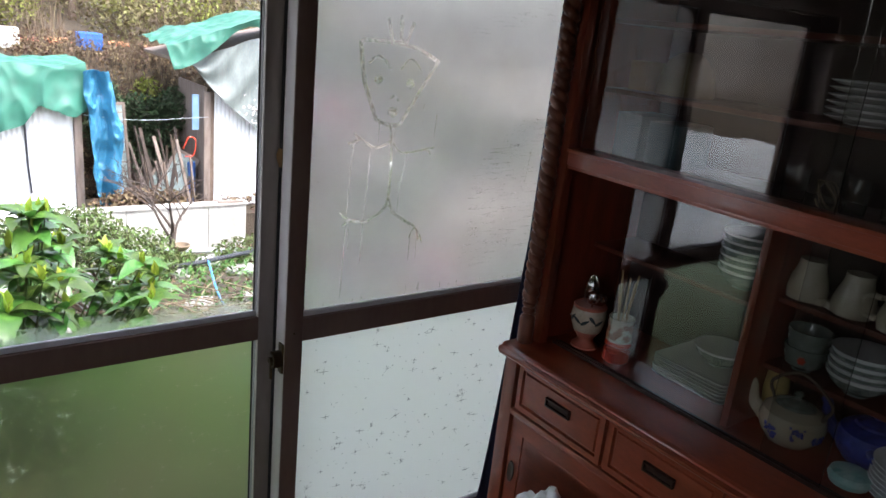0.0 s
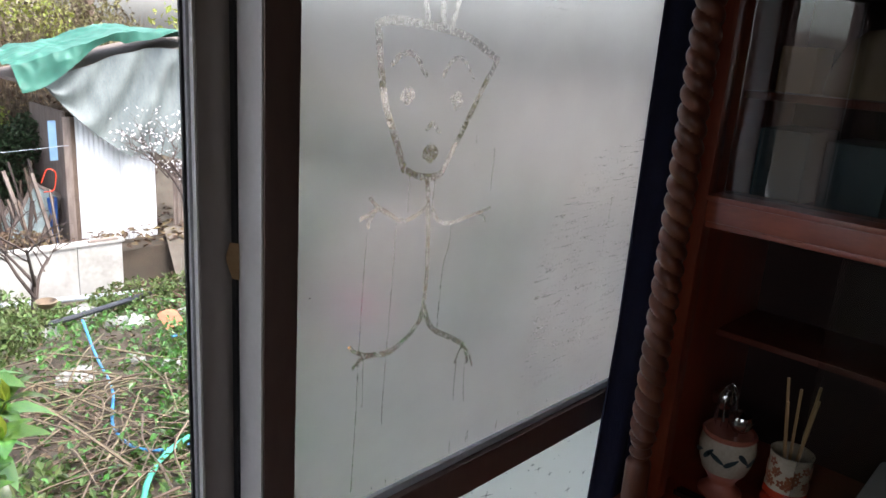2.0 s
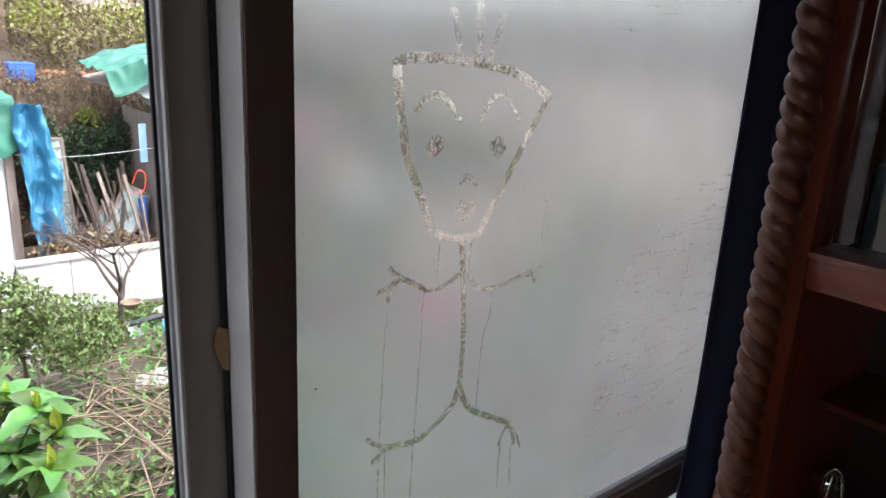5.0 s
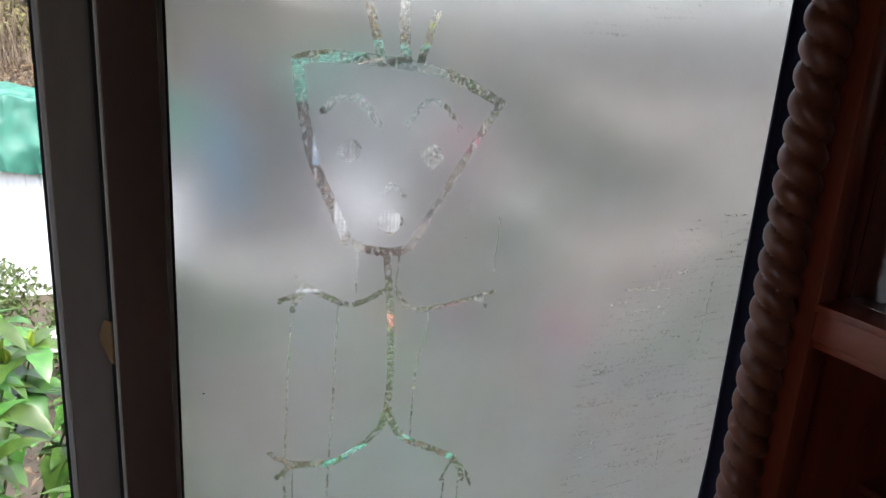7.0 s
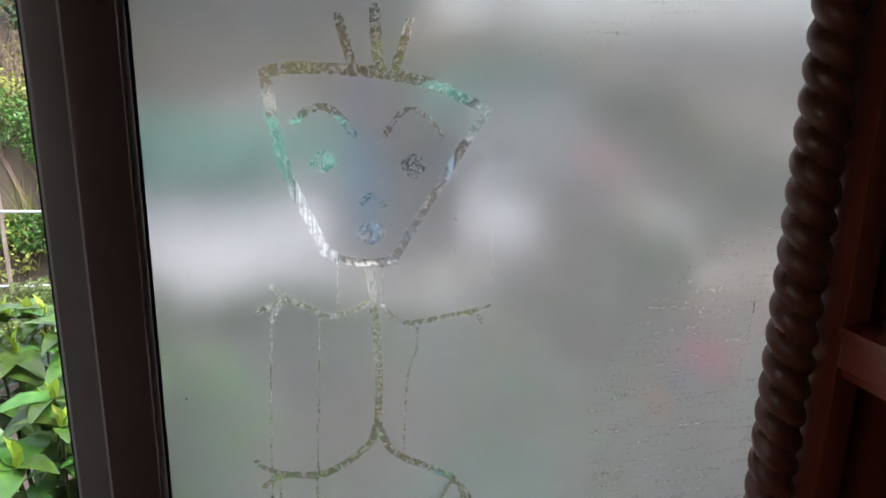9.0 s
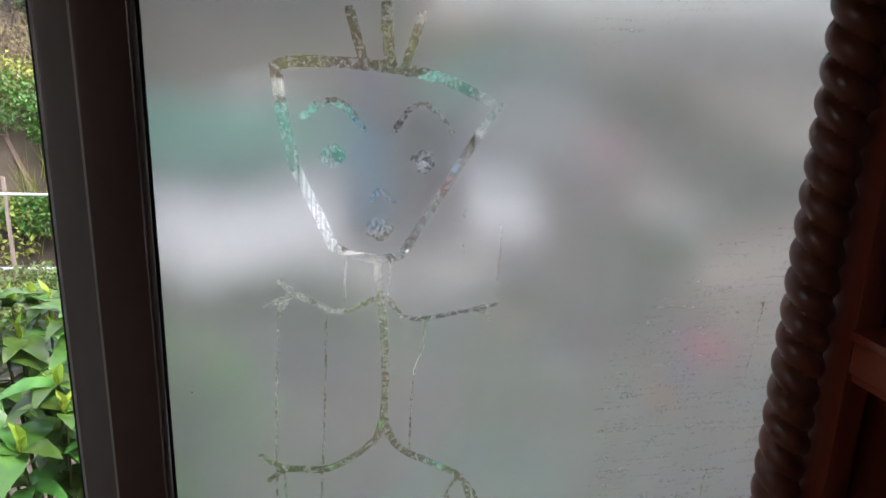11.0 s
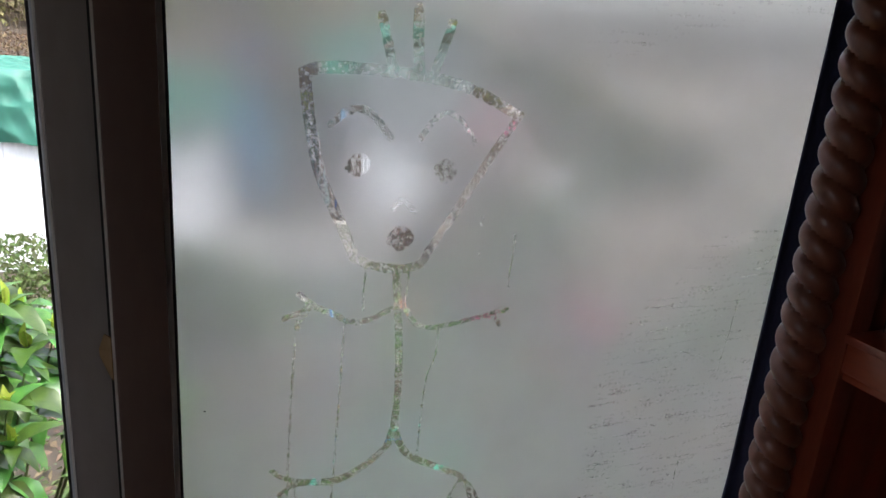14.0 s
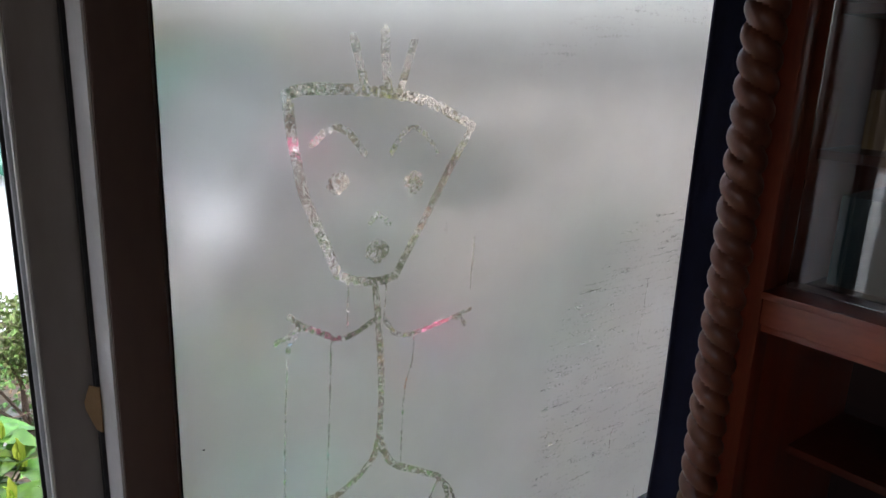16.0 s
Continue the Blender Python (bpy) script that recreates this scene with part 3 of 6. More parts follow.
stroke(0.009, (0.263, 1.513), (0.278, 1.535), (0.296, 1.543), (0.315, 1.531), (0.331, 1.509), clear=0.92)
stroke(0.017, (0.184, 1.482), (0.192, 1.49), (0.198, 1.484), (0.19, 1.478), clear=1.0)
stroke(0.017, (0.289, 1.478), (0.298, 1.483), (0.304, 1.476), (0.297, 1.469), clear=0.95)
stroke(0.01, (0.236, 1.434), (0.247, 1.442), (0.261, 1.429), clear=0.9)
stroke(0.018, (0.236, 1.396), (0.244, 1.404), (0.254, 1.397), (0.246, 1.389), clear=1.0)
stroke(W1 * 0.8, (0.243, 1.352), (0.246, 1.33), (0.248, 1.306), (0.252, 1.262), (0.254, 1.223), (0.254, 1.18), (0.252, 1.147))
stroke(W1 * 0.65, (0.24, 1.309), (0.215, 1.298), (0.192, 1.296), (0.165, 1.31), (0.142, 1.323), (0.129, 1.336))
stroke(W1 * 0.6, (0.145, 1.322), (0.128, 1.314), (0.111, 1.308))
stroke(W1 * 0.6, (0.142, 1.32), (0.131, 1.307), (0.126, 1.295))
stroke(W1 * 0.6, (0.259, 1.306), (0.272, 1.287), (0.298, 1.279), (0.353, 1.286), (0.397, 1.293))
stroke(W1 * 0.5, (0.37, 1.287), (0.381, 1.283), (0.389, 1.273))
stroke(W1 * 0.85, (0.252, 1.147), (0.245, 1.122), (0.232, 1.108), (0.21, 1.093), (0.177, 1.081), (0.127, 1.088))
stroke(W1 * 0.6, (0.135, 1.086), (0.115, 1.096), (0.099, 1.109))
stroke(W1 * 0.6, (0.13, 1.086), (0.118, 1.081), (0.108, 1.074))
stroke(W1 * 0.8, (0.252, 1.147), (0.262, 1.118), (0.281, 1.095), (0.327, 1.068), (0.356, 1.05))
stroke(W1 * 0.6, (0.352, 1.052), (0.364, 1.035), (0.372, 1.012))
stroke(W1 * 0.45, (0.356, 1.05), (0.346, 1.036), (0.338, 1.02))
stroke(W1 * 0.4, (0.36, 1.046), (0.376, 1.024), (0.386, 1.0))
# runs of water below the marks
for pts in (((0.205, 1.36), (0.2045, 1.335), (0.204, 1.309)), ((0.26, 1.36), (0.258, 1.335), (0.2565, 1.308)),
            ((0.182, 1.292), (0.18, 1.23), (0.177, 1.15), (0.173, 1.05), (0.171, 0.97), (0.173, 0.95)),
            ((0.125, 1.29), (0.121, 1.22), (0.118, 1.12), (0.117, 1.05), (0.115, 0.95), (0.112, 0.855)),
            ((0.303, 1.275), (0.302, 1.24), (0.292, 1.21), (0.288, 1.16), (0.287, 1.098)),
            ((0.398, 1.398), (0.3985, 1.37), (0.396, 1.345), (0.3965, 1.325)),
            ((0.365, 1.01), (0.366, 0.975), (0.37, 0.935)), ((0.343, 1.02), (0.341, 0.98), (0.342, 0.945)),
            ((0.795, 1.285), (0.79, 1.22), (0.782, 1.165)), ((0.741, 1.01), (0.736, 0.98), (0.738, 0.95)),
            ((0.127, 1.08), (0.127, 1.04), (0.128, 1.0))):
    stroke(0.0042, *pts, clear=0.95, n=4)
stroke(0.006, (0.35, 1.418), (0.351, 1.408), (0.351, 1.4), clear=0.8)
stroke(0.004, (0.348, 1.378), (0.35, 1.37), (0.351, 1.364), clear=0.8)
stroke(0.006, (0.397, 1.398), (0.3985, 1.385), (0.397, 1.37), clear=0.75)
drops = random.Random(11)
for k in range(46):
    x = drops.uniform(0.01, 0.84)
    z = 0.832 + abs(drops.gauss(0, 0.006))
    if x > 0.5 or k % 3 == 0:
        stroke(0.0035, (x, z + drops.uniform(0.006, 0.03)), (x + drops.uniform(-0.001, 0.001), z + 0.004), (x, z), clear=0.95, n=2)


def fog_layer(name, parent, xs, zs, y, material, wipe, smear, label):
    """Two facing grids a millimetre apart, with the wiped share at each corner."""
    nx, nz = len(xs), len(zs)
    gx, gz = np.meshgrid(xs, zs, indexing="ij")
    w, s = wipe(gx, gz).ravel(), smear(gx, gz).ravel()
    o = ORIGIN[parent.name]
    co = []
    for dy in (0.0, 0.0012):
        co.append(np.stack([gx - o.x, np.full_like(gx, y + dy - o.y), gz - o.z], -1).reshape(-1, 3))
    i, j = np.meshgrid(np.arange(nx - 1), np.arange(nz - 1), indexing="ij")
    a = (i * nz + j).ravel()
    quad = np.stack([a, a + nz, a + nz + 1, a + 1], -1)
    faces = np.concatenate([quad, quad[:, ::-1] + nx * nz]).astype(np.int32)
    me = bpy.data.meshes.new(name)
    me.vertices.add(2 * nx * nz)
    me.vertices.foreach_set("co", np.concatenate(co).ravel())
    me.loops.add(faces.size)
    me.loops.foreach_set("vertex_index", faces.ravel())
    me.polygons.add(len(faces))
    me.polygons.foreach_set("loop_start", np.arange(0, faces.size, 4, dtype=np.int32))
    me.update(calc_edges=True)
    for key, val in (("wipe", w), ("smear", s)):
        at_ = me.attributes.new(key, "FLOAT", "POINT")
        at_.data.foreach_set("value", np.concatenate([val, val]).astype(np.float32))
    me.materials.append(material)
    ob = new(name, me)
    ob.parent = parent
    ob["label"] = label
    ob.visible_shadow = False
    ORIGIN[ob.name] = o
    return ob


def soft(e0, e1, v):
    t = np.clip((v - e0) / (e1 - e0), 0, 1)
    return t * t * (3 - 2 * t)


def wipe_right(gx, gz):
    out = np.zeros_like(gx)
    for half, clear, pts in STROKES:
        reach = half + 0.003
        px, pz = [p[0] for p in pts], [p[1] for p in pts]
        box_ = (gx > min(px) - reach) & (gx < max(px) + reach) & (gz > min(pz) - reach) & (gz < max(pz) + reach)
        sel = np.nonzero(box_)
        if not len(sel[0]):
            continue
        x, z = gx[sel], gz[sel]
        best = np.full(x.shape, 9.0)
        for (ax, az), (bx, bz) in zip(pts, pts[1:]):
            dx, dz = bx - ax, bz - az
            t = np.clip(((x - ax) * dx + (z - az) * dz) / (dx * dx + dz * dz + 1e-12), 0, 1)
            best = np.minimum(best, np.hypot(x - ax - t * dx, z - az - t * dz))
        out[sel] = np.maximum(out[sel], clear * (1 - soft(half - 0.0006, half + 0.0014, best)))
    edge = 1 - soft(0.004, 0.012, gx - FX0)
    return np.maximum(out, 0.5 * edge)


def smear_right(gx, gz):
    zb = np.array([0.82, 0.99, 1.2, 1.263, 1.324, 1.37, 1.394, 1.42])
    xb = np.array([0.53, 0.553, 0.556, 0.599, 0.677, 0.716, 0.832, 0.95])
    b = np.interp(gz, zb, xb) + 0.006 * np.sin(gz * 160) + 0.004 * np.sin(gz * 410)
    inside = soft(-0.003, 0.012, gx - b)
    fade = 0.4 + 0.6 * (1 - soft(0.02, 0.2, gx - b))
    low = soft(0.86, 1.0, gz)
    # fine arcs where a cloth went over the upper part
    arc = gz - (1.60 + 0.10 * np.sin((gx - 0.45) * 4.2))
    over = soft(-0.03, 0.0, arc) * (1 - soft(0.0, 0.05, arc)) * soft(0.42, 0.6, gx) * (1 - soft(0.9, 1.0, gx))
    return np.maximum(inside * fade * low * 0.95, 0.4 * over)


xs = np.concatenate([np.arange(FX0, 0.09, 0.0025), np.arange(0.09, 0.41, 0.0012), np.arange(0.41, 0.88, 0.0025), np.arange(0.88, FX1, 0.01)])
fog_layer("condensation", sash_right, xs, np.arange(FZ0, FZ1, 0.0019), -0.0022, M_FOG, wipe_right, smear_right, "grey condensation with finger-drawn lines and water runs")


def wipe_left(gx, gz):
    up = soft(1.42, 1.75, gz + 0.12 * np.sin(gx * 9) + 0.05 * np.sin(gx * 31 + gz * 23))
    side = soft(-0.21, -0.13, gx + 0.02 * np.sin(gz * 17)) * soft(1.0, 1.5, gz)
    low = 1 - soft(0.82, 0.94, gz + 0.012 * np.sin(gx * 40))
    return 1.7 - 1.7 * np.clip(0.35 * up + 0.15 * side + 0.5 * low, 0, 0.95)


fog_layer("condensation", sash_left, np.arange(-0.918, -0.121, 0.006), np.arange(0.824, FZ1, 0.006), 0.0675, M_FOG_THIN, wipe_left, lambda a, b: a * 0, "thin patchy condensation")

speck = lathe([(0.0009, 0), (0.0014, 0.0006), (0.0009, 0.0012)], (0.023, -0.0035, 1.204), 8)
part("speck", speck, M_RUBBER, sash_right, "tiny dark speck on the glass")

# fly screen outside
scr = thing("fly_screen", (0.43, 0.108, FLOOR + 0.03), "grey fly screen in an aluminium frame outside the window", "fly screen")
for lo, hi in (((-0.06, 0.1, FLOOR + 0.03), (-0.03, 0.116, ZTOP - 0.04)), ((1.1, 0.1, FLOOR + 0.03), (1.13, 0.116, ZTOP - 0.04)), ((-0.03, 0.1, FLOOR + 0.03), (1.1, 0.116, FLOOR + 0.06)), ((-0.03, 0.1, ZTOP - 0.07), (1.1, 0.116, ZTOP - 0.04))):
    part("frame_bar", box(lo, hi, 0.002), M_ALU, scr)
part("net", box((-0.03, 0.108, FLOOR + 0.06), (1.1, 0.1082, ZTOP - 0.07)), M_NET, scr, "fine dark netting", smooth=False, shadow=False)

# crescent lock on the meeting stile
lock = thing("window_lock", (-0.085, -0.01, 0.70), "dark bronze crescent window lock on the meeting stile", "window lock")
part("base_plate", box((-0.0725, -0.024, 0.655), (-0.0666, 0.002, 0.745), 0.0015), M_BRASS, lock)
bm = bmesh.new()
for k in range(13):
    a = radians(-100 + 200 * k / 12)
    box((-0.1, -0.012 - 0.02 * math.cos(a) - 0.004, 0.70 + 0.02 * math.sin(a) - 0.004), (-0.073, -0.012 - 0.02 * math.cos(a) + 0.004, 0.70 + 0.02 * math.sin(a) + 0.004), 0.001, bm)
part("crescent", bm, M_BRASS, lock)
part("pivot", tube([(-0.0725, -0.012, 0.70), (-0.106, -0.012, 0.70)], 0.009, 14), M_BRASS, lock)
part("lever", box((-0.103, -0.018, 0.642), (-0.096, -0.008, 0.70), 0.002), M_BRASS, lock)
part("screw", lathe([(0.004, 0), (0.004, 0.002), (0.001, 0.003)], (-0.04, -0.0272, 0.775), 10), M_BRASS, sash_right)

# card wedge between the stiles
wedge = part("card_wedge", sheet(3, 6, lambda u, v: Vector((-0.0675 - 0.012 * u * (1.15 - abs(v - 0.6) * 1.5), 0.030 + 0.011 * u, 1.24 + 0.05 * v)), 0.002), M_CARD, at=(-0.07, 0.035, 1.235), smooth=False)
tagged(wedge, "folded tan card wedged between the sash stiles", "wedge")

# ---- curtain ----


def curtain_at(u, v):
    z = FLOOR + 0.015 + (1.93 - FLOOR) * v
    edge = 0.695 + 0.085 * min(1, max(z, 0.0) / 1.0) ** 0.8 + 0.008 * max(0, z - 1.0)
    x = edge + (1.13 - edge) * u
    y = -0.066 - 0.022 * (1 - math.cos(u * 22 + 0.3 * u * math.sin(z * 2))) - 0.006 * u * math.sin(z * 3 + u * 9)
    return Vector((x, y, z))


cur = part("curtain", sheet(90, 40, curtain_at, 0.002), M_NAVY, at=(0.9, -0.08, FLOOR))
tagged(cur, "dark navy cloth curtain drawn aside, hanging beside the window", "curtain")
hem = part("hem", sheet(4, 60, lambda u, v: curtain_at(0.001 + 0.012 * u, v) + Vector((-0.002, -0.003, 0)), 0.002), M_NAVY, cur, "stitched edge seam")
rod = thing("curtain_rod", (0.0, -0.09, 1.96), "slim brown curtain rod above the window", "curtain rod")
part("rod", tube([(-1.1, -0.09, 1.965), (1.15, -0.09, 1.965)], 0.011, 12), M_ALU, rod)
for x in (-1.05, 1.1):
    part("bracket", box((x - 0.01, -0.1, 1.95), (x + 0.01, -0.03, 1.985), 0.002), M_ALU, rod)

# ---- china cabinet ----
CY0, CY1 = -1.78, -0.19
CF = 0.635
cab = thing("china_cabinet", (0.89, -0.98, FLOOR), "glossy cherry-red wooden china cabinet with twisted columns and sliding glass", "cabinet")
body = box((CF + 0.012, CY0, FLOOR), (1.155, CY1, 0.66), 0.003)
part("base", body, M_CHERRY, cab)
part("corner_post", box((CF - 0.004, CY1 - 0.052, FLOOR), (CF + 0.03, CY1 + 0.002, 0.658), 0.004), M_CHERRY_UP, cab)
part("corner_post", box((CF - 0.004, CY0 - 0.002, FLOOR), (CF + 0.03, CY0 + 0.05, 0.658), 0.004), M_CHERRY_UP, cab)


def ledge():
    """Moulded top of the base: a stepped and rounded front edge run along the cabinet."""
    prof = [(1.155, 0.66), (0.632, 0.66), (0.620, 0.664), (0.606, 0.668), (0.593, 0.672), (0.589, 0.678), (0.590, 0.684), (0.597, 0.688), (0.604, 0.689), (0.606, 0.694), (0.612, 0.697), (0.622, 0.698), (1.155, 0.698)]
    bm = bmesh.new()
    ends = []
    for y, s in ((CY1 + 0.012, 1), (CY1 - 0.004, 0), (CY0 + 0.004, 0), (CY0 - 0.012, 1)):
        ends.append([bm.verts.new((x + (0.012 * s if x < 0.63 else 0), y, z)) for x, z in prof])
    for a, b in zip(ends, ends[1:]):
        for k in range(len(prof) - 1):
            bm.faces.new((a[k], b[k], b[k + 1], a[k + 1]))
    bm.faces.new(ends[0])
    bm.faces.new(ends[-1][::-1])
    bmesh.ops.recalc_face_normals(bm, faces=bm.faces)
    return bm


part("ledge", ledge(), M_CHERRY, cab, "moulded cherry-wood ledge")


def framed_panel(name, ya, yb, za, zb, x, parent, rim=0.02, deep=0.008):
    """A front with a raised rim, a sunk bevel and a flat field."""
    bm = bmesh.new()
    lev = [(0, 0, x + 0.015), (0, 0, x), (rim, rim, x), (rim + 0.003, rim + 0.003, x + deep), (rim + 0.008, rim + 0.008, x + deep), (rim + 0.012, rim + 0.012, x + deep * 0.4)]
    rings = []
    for dy, dz, xx in lev:
        rings.append([bm.verts.new(p) for p in ((xx, ya + dy, za + dz), (xx, yb - dy, za + dz), (xx, yb - dy, zb - dz), (xx, ya + dy, zb - dz))])
    for a, b in zip(rings, rings[1:]):
        for k in range(4):
            bm.faces.new((a[k], a[(k + 1) % 4], b[(k + 1) % 4], b[k]))
    bm.faces.new(rings[-1])
    bmesh.ops.recalc_face_normals(bm, faces=bm.faces)
    if bm.faces[-1].normal.x > 0:
        bmesh.ops.reverse_faces(bm, faces=bm.faces)
    return part(name, bm, M_CHERRY, parent, smooth=False)


def pull(yc, zc, parent, w=0.1, h=0.028):
    bm = box((CF - 0.009, yc - w / 2, zc - h / 2), (CF + 0.004, yc + w / 2, zc - h / 2 + 0.006), 0.0015)
    box((CF - 0.009, yc - w / 2, zc + h / 2 - 0.006), (CF + 0.004, yc + w / 2, zc + h / 2), 0.0015, bm)
    box((CF - 0.009, yc - w / 2, zc - h / 2 + 0.006), (CF + 0.004, yc - w / 2 + 0.006, zc + h / 2 - 0.006), 0.0015, bm)
    box((CF - 0.009, yc + w / 2 - 0.006, zc - h / 2 + 0.006), (CF + 0.004, yc + w / 2, zc + h / 2 - 0.006), 0.0015, bm)
    box((CF - 0.001, yc - w / 2 + 0.006, zc - h / 2 + 0.006), (CF + 0.004, yc + w / 2 - 0.006, zc + h / 2 - 0.006), 0, bm)
    part("handle", bm, M_PULL, parent, "dark recessed rectangular pull")


for k in range(4):
    y1 = -0.256 - 0.376 * k
    d = framed_panel("drawer", y1 - 0.362, y1, 0.495, 0.655, CF - 0.002, cab, 0.018)
    pull(y1 - 0.181, 0.585, d)
part("drawer_rail", box((CF - 0.006, CY0 + 0.05, 0.468), (CF + 0.02, CY1 - 0.052, 0.49), 0.004), M_CHERRY, cab)
for k in range(2):
    y1 = -0.247 - 0.74 * k
    d = framed_panel("sliding_door", y1 - 0.73, y1, FLOOR + 0.06, 0.462, CF + (0.008 if k == 0 else -0.004), cab, 0.055, 0.01)
    bm = lathe([(0.010, 0), (0.018, 0.001), (0.020, 0.004), (0.0185, 0.006), (0.0, 0.0035)], (0, 0, 0), 20, None, 1.0)
    bmesh.ops.transform(bm, matrix=Matrix.Translation((CF + 0.004 if k == 0 else CF - 0.008, y1 - 0.03, 0.27)) @ Matrix.Rotation(radians(-90), 4, "Y") @ Matrix.Diagonal((2.0, 0.75, 1, 1)), verts=bm.verts)
    part("finger_pull", bm, M_PULL, d, "oval dark finger pull")
part("plinth", box((CF + 0.004, CY0 + 0.05, FLOOR), (CF + 0.02, CY1 - 0.052, FLOOR + 0.055), 0.002), M_CHERRY, cab)
# upper case
ZT = 1.93
part("side_panel", box((0.752, CY1 - 0.026, 0.698), (1.15, CY1, ZT), 0.002), M_CHERRY_UP, cab)
part("side_panel", box((0.752, CY0, 0.698), (1.15, CY0 + 0.026, ZT), 0.002), M_CHERRY_UP, cab)
part("front_stile", box((0.716, CY1 - 0.052, 0.698), (0.75, CY1 - 0.004, ZT), 0.003), M_CHERRY_UP, cab)
part("front_stile", box((0.716, CY0 + 0.004, 0.698), (0.75, CY0 + 0.052, ZT), 0.003), M_CHERRY_UP, cab)
mid = part("middle_rail", box((0.716, CY0 + 0.052, 1.283), (0.80, CY1 - 0.052, 1.322), 0.004), M_CHERRY, cab)
part("moulding", box((0.709, CY0 + 0.052, 1.322), (0.80, CY1 - 0.052, 1.333), 0.003), M_CHERRY, mid)
part("moulding", box((0.722, CY0 + 0.052, 1.272), (0.79, CY1 - 0.052, 1.283), 0.003), M_CHERRY, mid)
part("top", box((0.66, CY0 - 0.03, ZT), (1.16, CY1 + 0.01, ZT + 0.05), 0.008), M_CHERRY, cab)
part("top_rail", box((0.722, CY0 + 0.062, ZT - 0.06), (0.79, CY1 - 0.062, ZT), 0.003), M_CHERRY, cab)
# back, deck and shelves take the woods coloured for inside shade
part("back_panel", box((1.138, CY0 + 0.026, 0.698), (1.15, CY1 - 0.026, ZT)), M_DIMWOOD, cab, smooth=False)
part("deck", box((0.80, CY0 + 0.026, 1.285), (1.138, CY1 - 0.026, 1.305), 0.001), M_DIMWOOD, cab)
part("divider", box((0.82, -0.862, 0.70), (1.138, -0.842, 1.285), 0.001), M_CHERRY_UP, cab)
part("shelf", box((0.93, CY0 + 0.026, 1.045), (1.138, -0.862, 1.06), 0.002), M_DIMSHELF, cab)
part("shelf", box((0.93, CY0 + 0.026, 0.858), (1.138, -0.862, 0.873), 0.002), M_DIMSHELF, cab)
part("shelf", box((0.93, -0.842, 1.0), (1.138, CY1 - 0.026, 1.014), 0.002), M_DIMSHELF, cab)
part("shelf", box((0.86, CY0 + 0.026, 1.50), (1.138, CY1 - 0.026, 1.515), 0.002), M_DIMSHELF, cab)
part("shelf", box((0.86, CY0 + 0.026, 1.70), (1.138, CY1 - 0.026, 1.715), 0.002), M_DIMSHELF, cab)
tr = box((0.765, CY0 + 0.062, 0.698), (0.800, CY1 - 0.062, 0.702))
box((0.765, CY0 + 0.062, 0.702), (0.768, CY1 - 0.062, 0.708), 0, tr)
box((0.780, CY0 + 0.062, 0.702), (0.782, CY1 - 0.062, 0.708), 0, tr)
part("glass_track", tr, M_PULL, cab, "black sliding-glass track", smooth=False)
for name, x, ya, yb, za, zb in (("glass_door", 0.772, -1.14, -0.465, 0.703, 1.275), ("glass_door", 0.786, CY0 + 0.064, -0.98, 0.703, 1.275),
                                ("glass_door", 0.758, -1.02, -0.252, 1.334, ZT - 0.061), ("glass_door", 0.770, CY0 + 0.064, -0.98, 1.334, ZT - 0.061)):
    part(name, box((x, ya, za), (x + 0.004, yb, zb)), M_DOORGLASS, cab, "sliding glass door tinted to dim the cabinet inside", smooth=False, shadow=False)


COL_X = 0.684


def column(y):
    """Turned column: a plain foot, rings, then a rope twist."""
    bm = bmesh.new()
    seg, rows = 32, 300
    z0, z1 = 0.84, ZT - 0.07
    rings = []
    for r in range(rows + 1):
        z = z0 + (z1 - z0) * r / rows
        ring = []
        for s in range(seg):
            a = 2 * math.pi * s / seg
            ph = a + 2 * math.pi * (z - z0) / 0.064
            rad = 0.0178 + 0.0098 * abs(math.sin(ph)) ** 0.55
            ring.append(bm.verts.new((COL_X + rad * math.cos(a), y + rad * math.sin(a), z)))
        rings.append(ring)
    for a, b in zip(rings, rings[1:]):
        for s in range(seg):
            bm.faces.new((a[s], a[(s + 1) % seg], b[(s + 1) % seg], b[s]))
    foot = [(0.025, 0.698), (0.025, 0.782), (0.022, 0.788), (0.016, 0.792), (0.0155, 0.797), (0.021, 0.802), (0.0225, 0.808), (0.0195, 0.814), (0.0165, 0.818), (0.0215, 0.825), (0.023, 0.832), (0.018, 0.838), (0.017, 0.842)]
    head = [(0.017, z1 - 0.002), (0.023, z1 + 0.01), (0.018, z1 + 0.02), (0.025, z1 + 0.03), (0.025, ZT)]
    return bm, foot, head


for y in (CY1 - 0.016, CY0 + 0.016):
    bm, foot, head = column(y)
    tw = part("twisted_column", bm, M_TWIST, cab, "rope-twist turned wooden column")
    part("column_foot", lathe(foot, (COL_X, y, 0)), M_TWIST, tw)
    part("column_head", lathe(head, (COL_X, y, 0)), M_TWIST, tw)

# ---- things in the cabinet ----
SH = 0.6985


def at_base(name, x, y, z, label, category, group=""):
    return thing(name, (x, y, z), label, category, group)


gob = at_base("goblet", 0.85, -0.312, SH, "cream and terracotta footed pot with leaf decoration, holding utensils", "pot")
part("foot", lathe([(0.044, 0), (0.044, 0.006), (0.033, 0.016), (0.026, 0.026), (0.026, 0.03), (0.034, 0.044), (0.045, 0.058)], (0.85, -0.312, SH)), M_TERRA, gob, "terracotta foot")
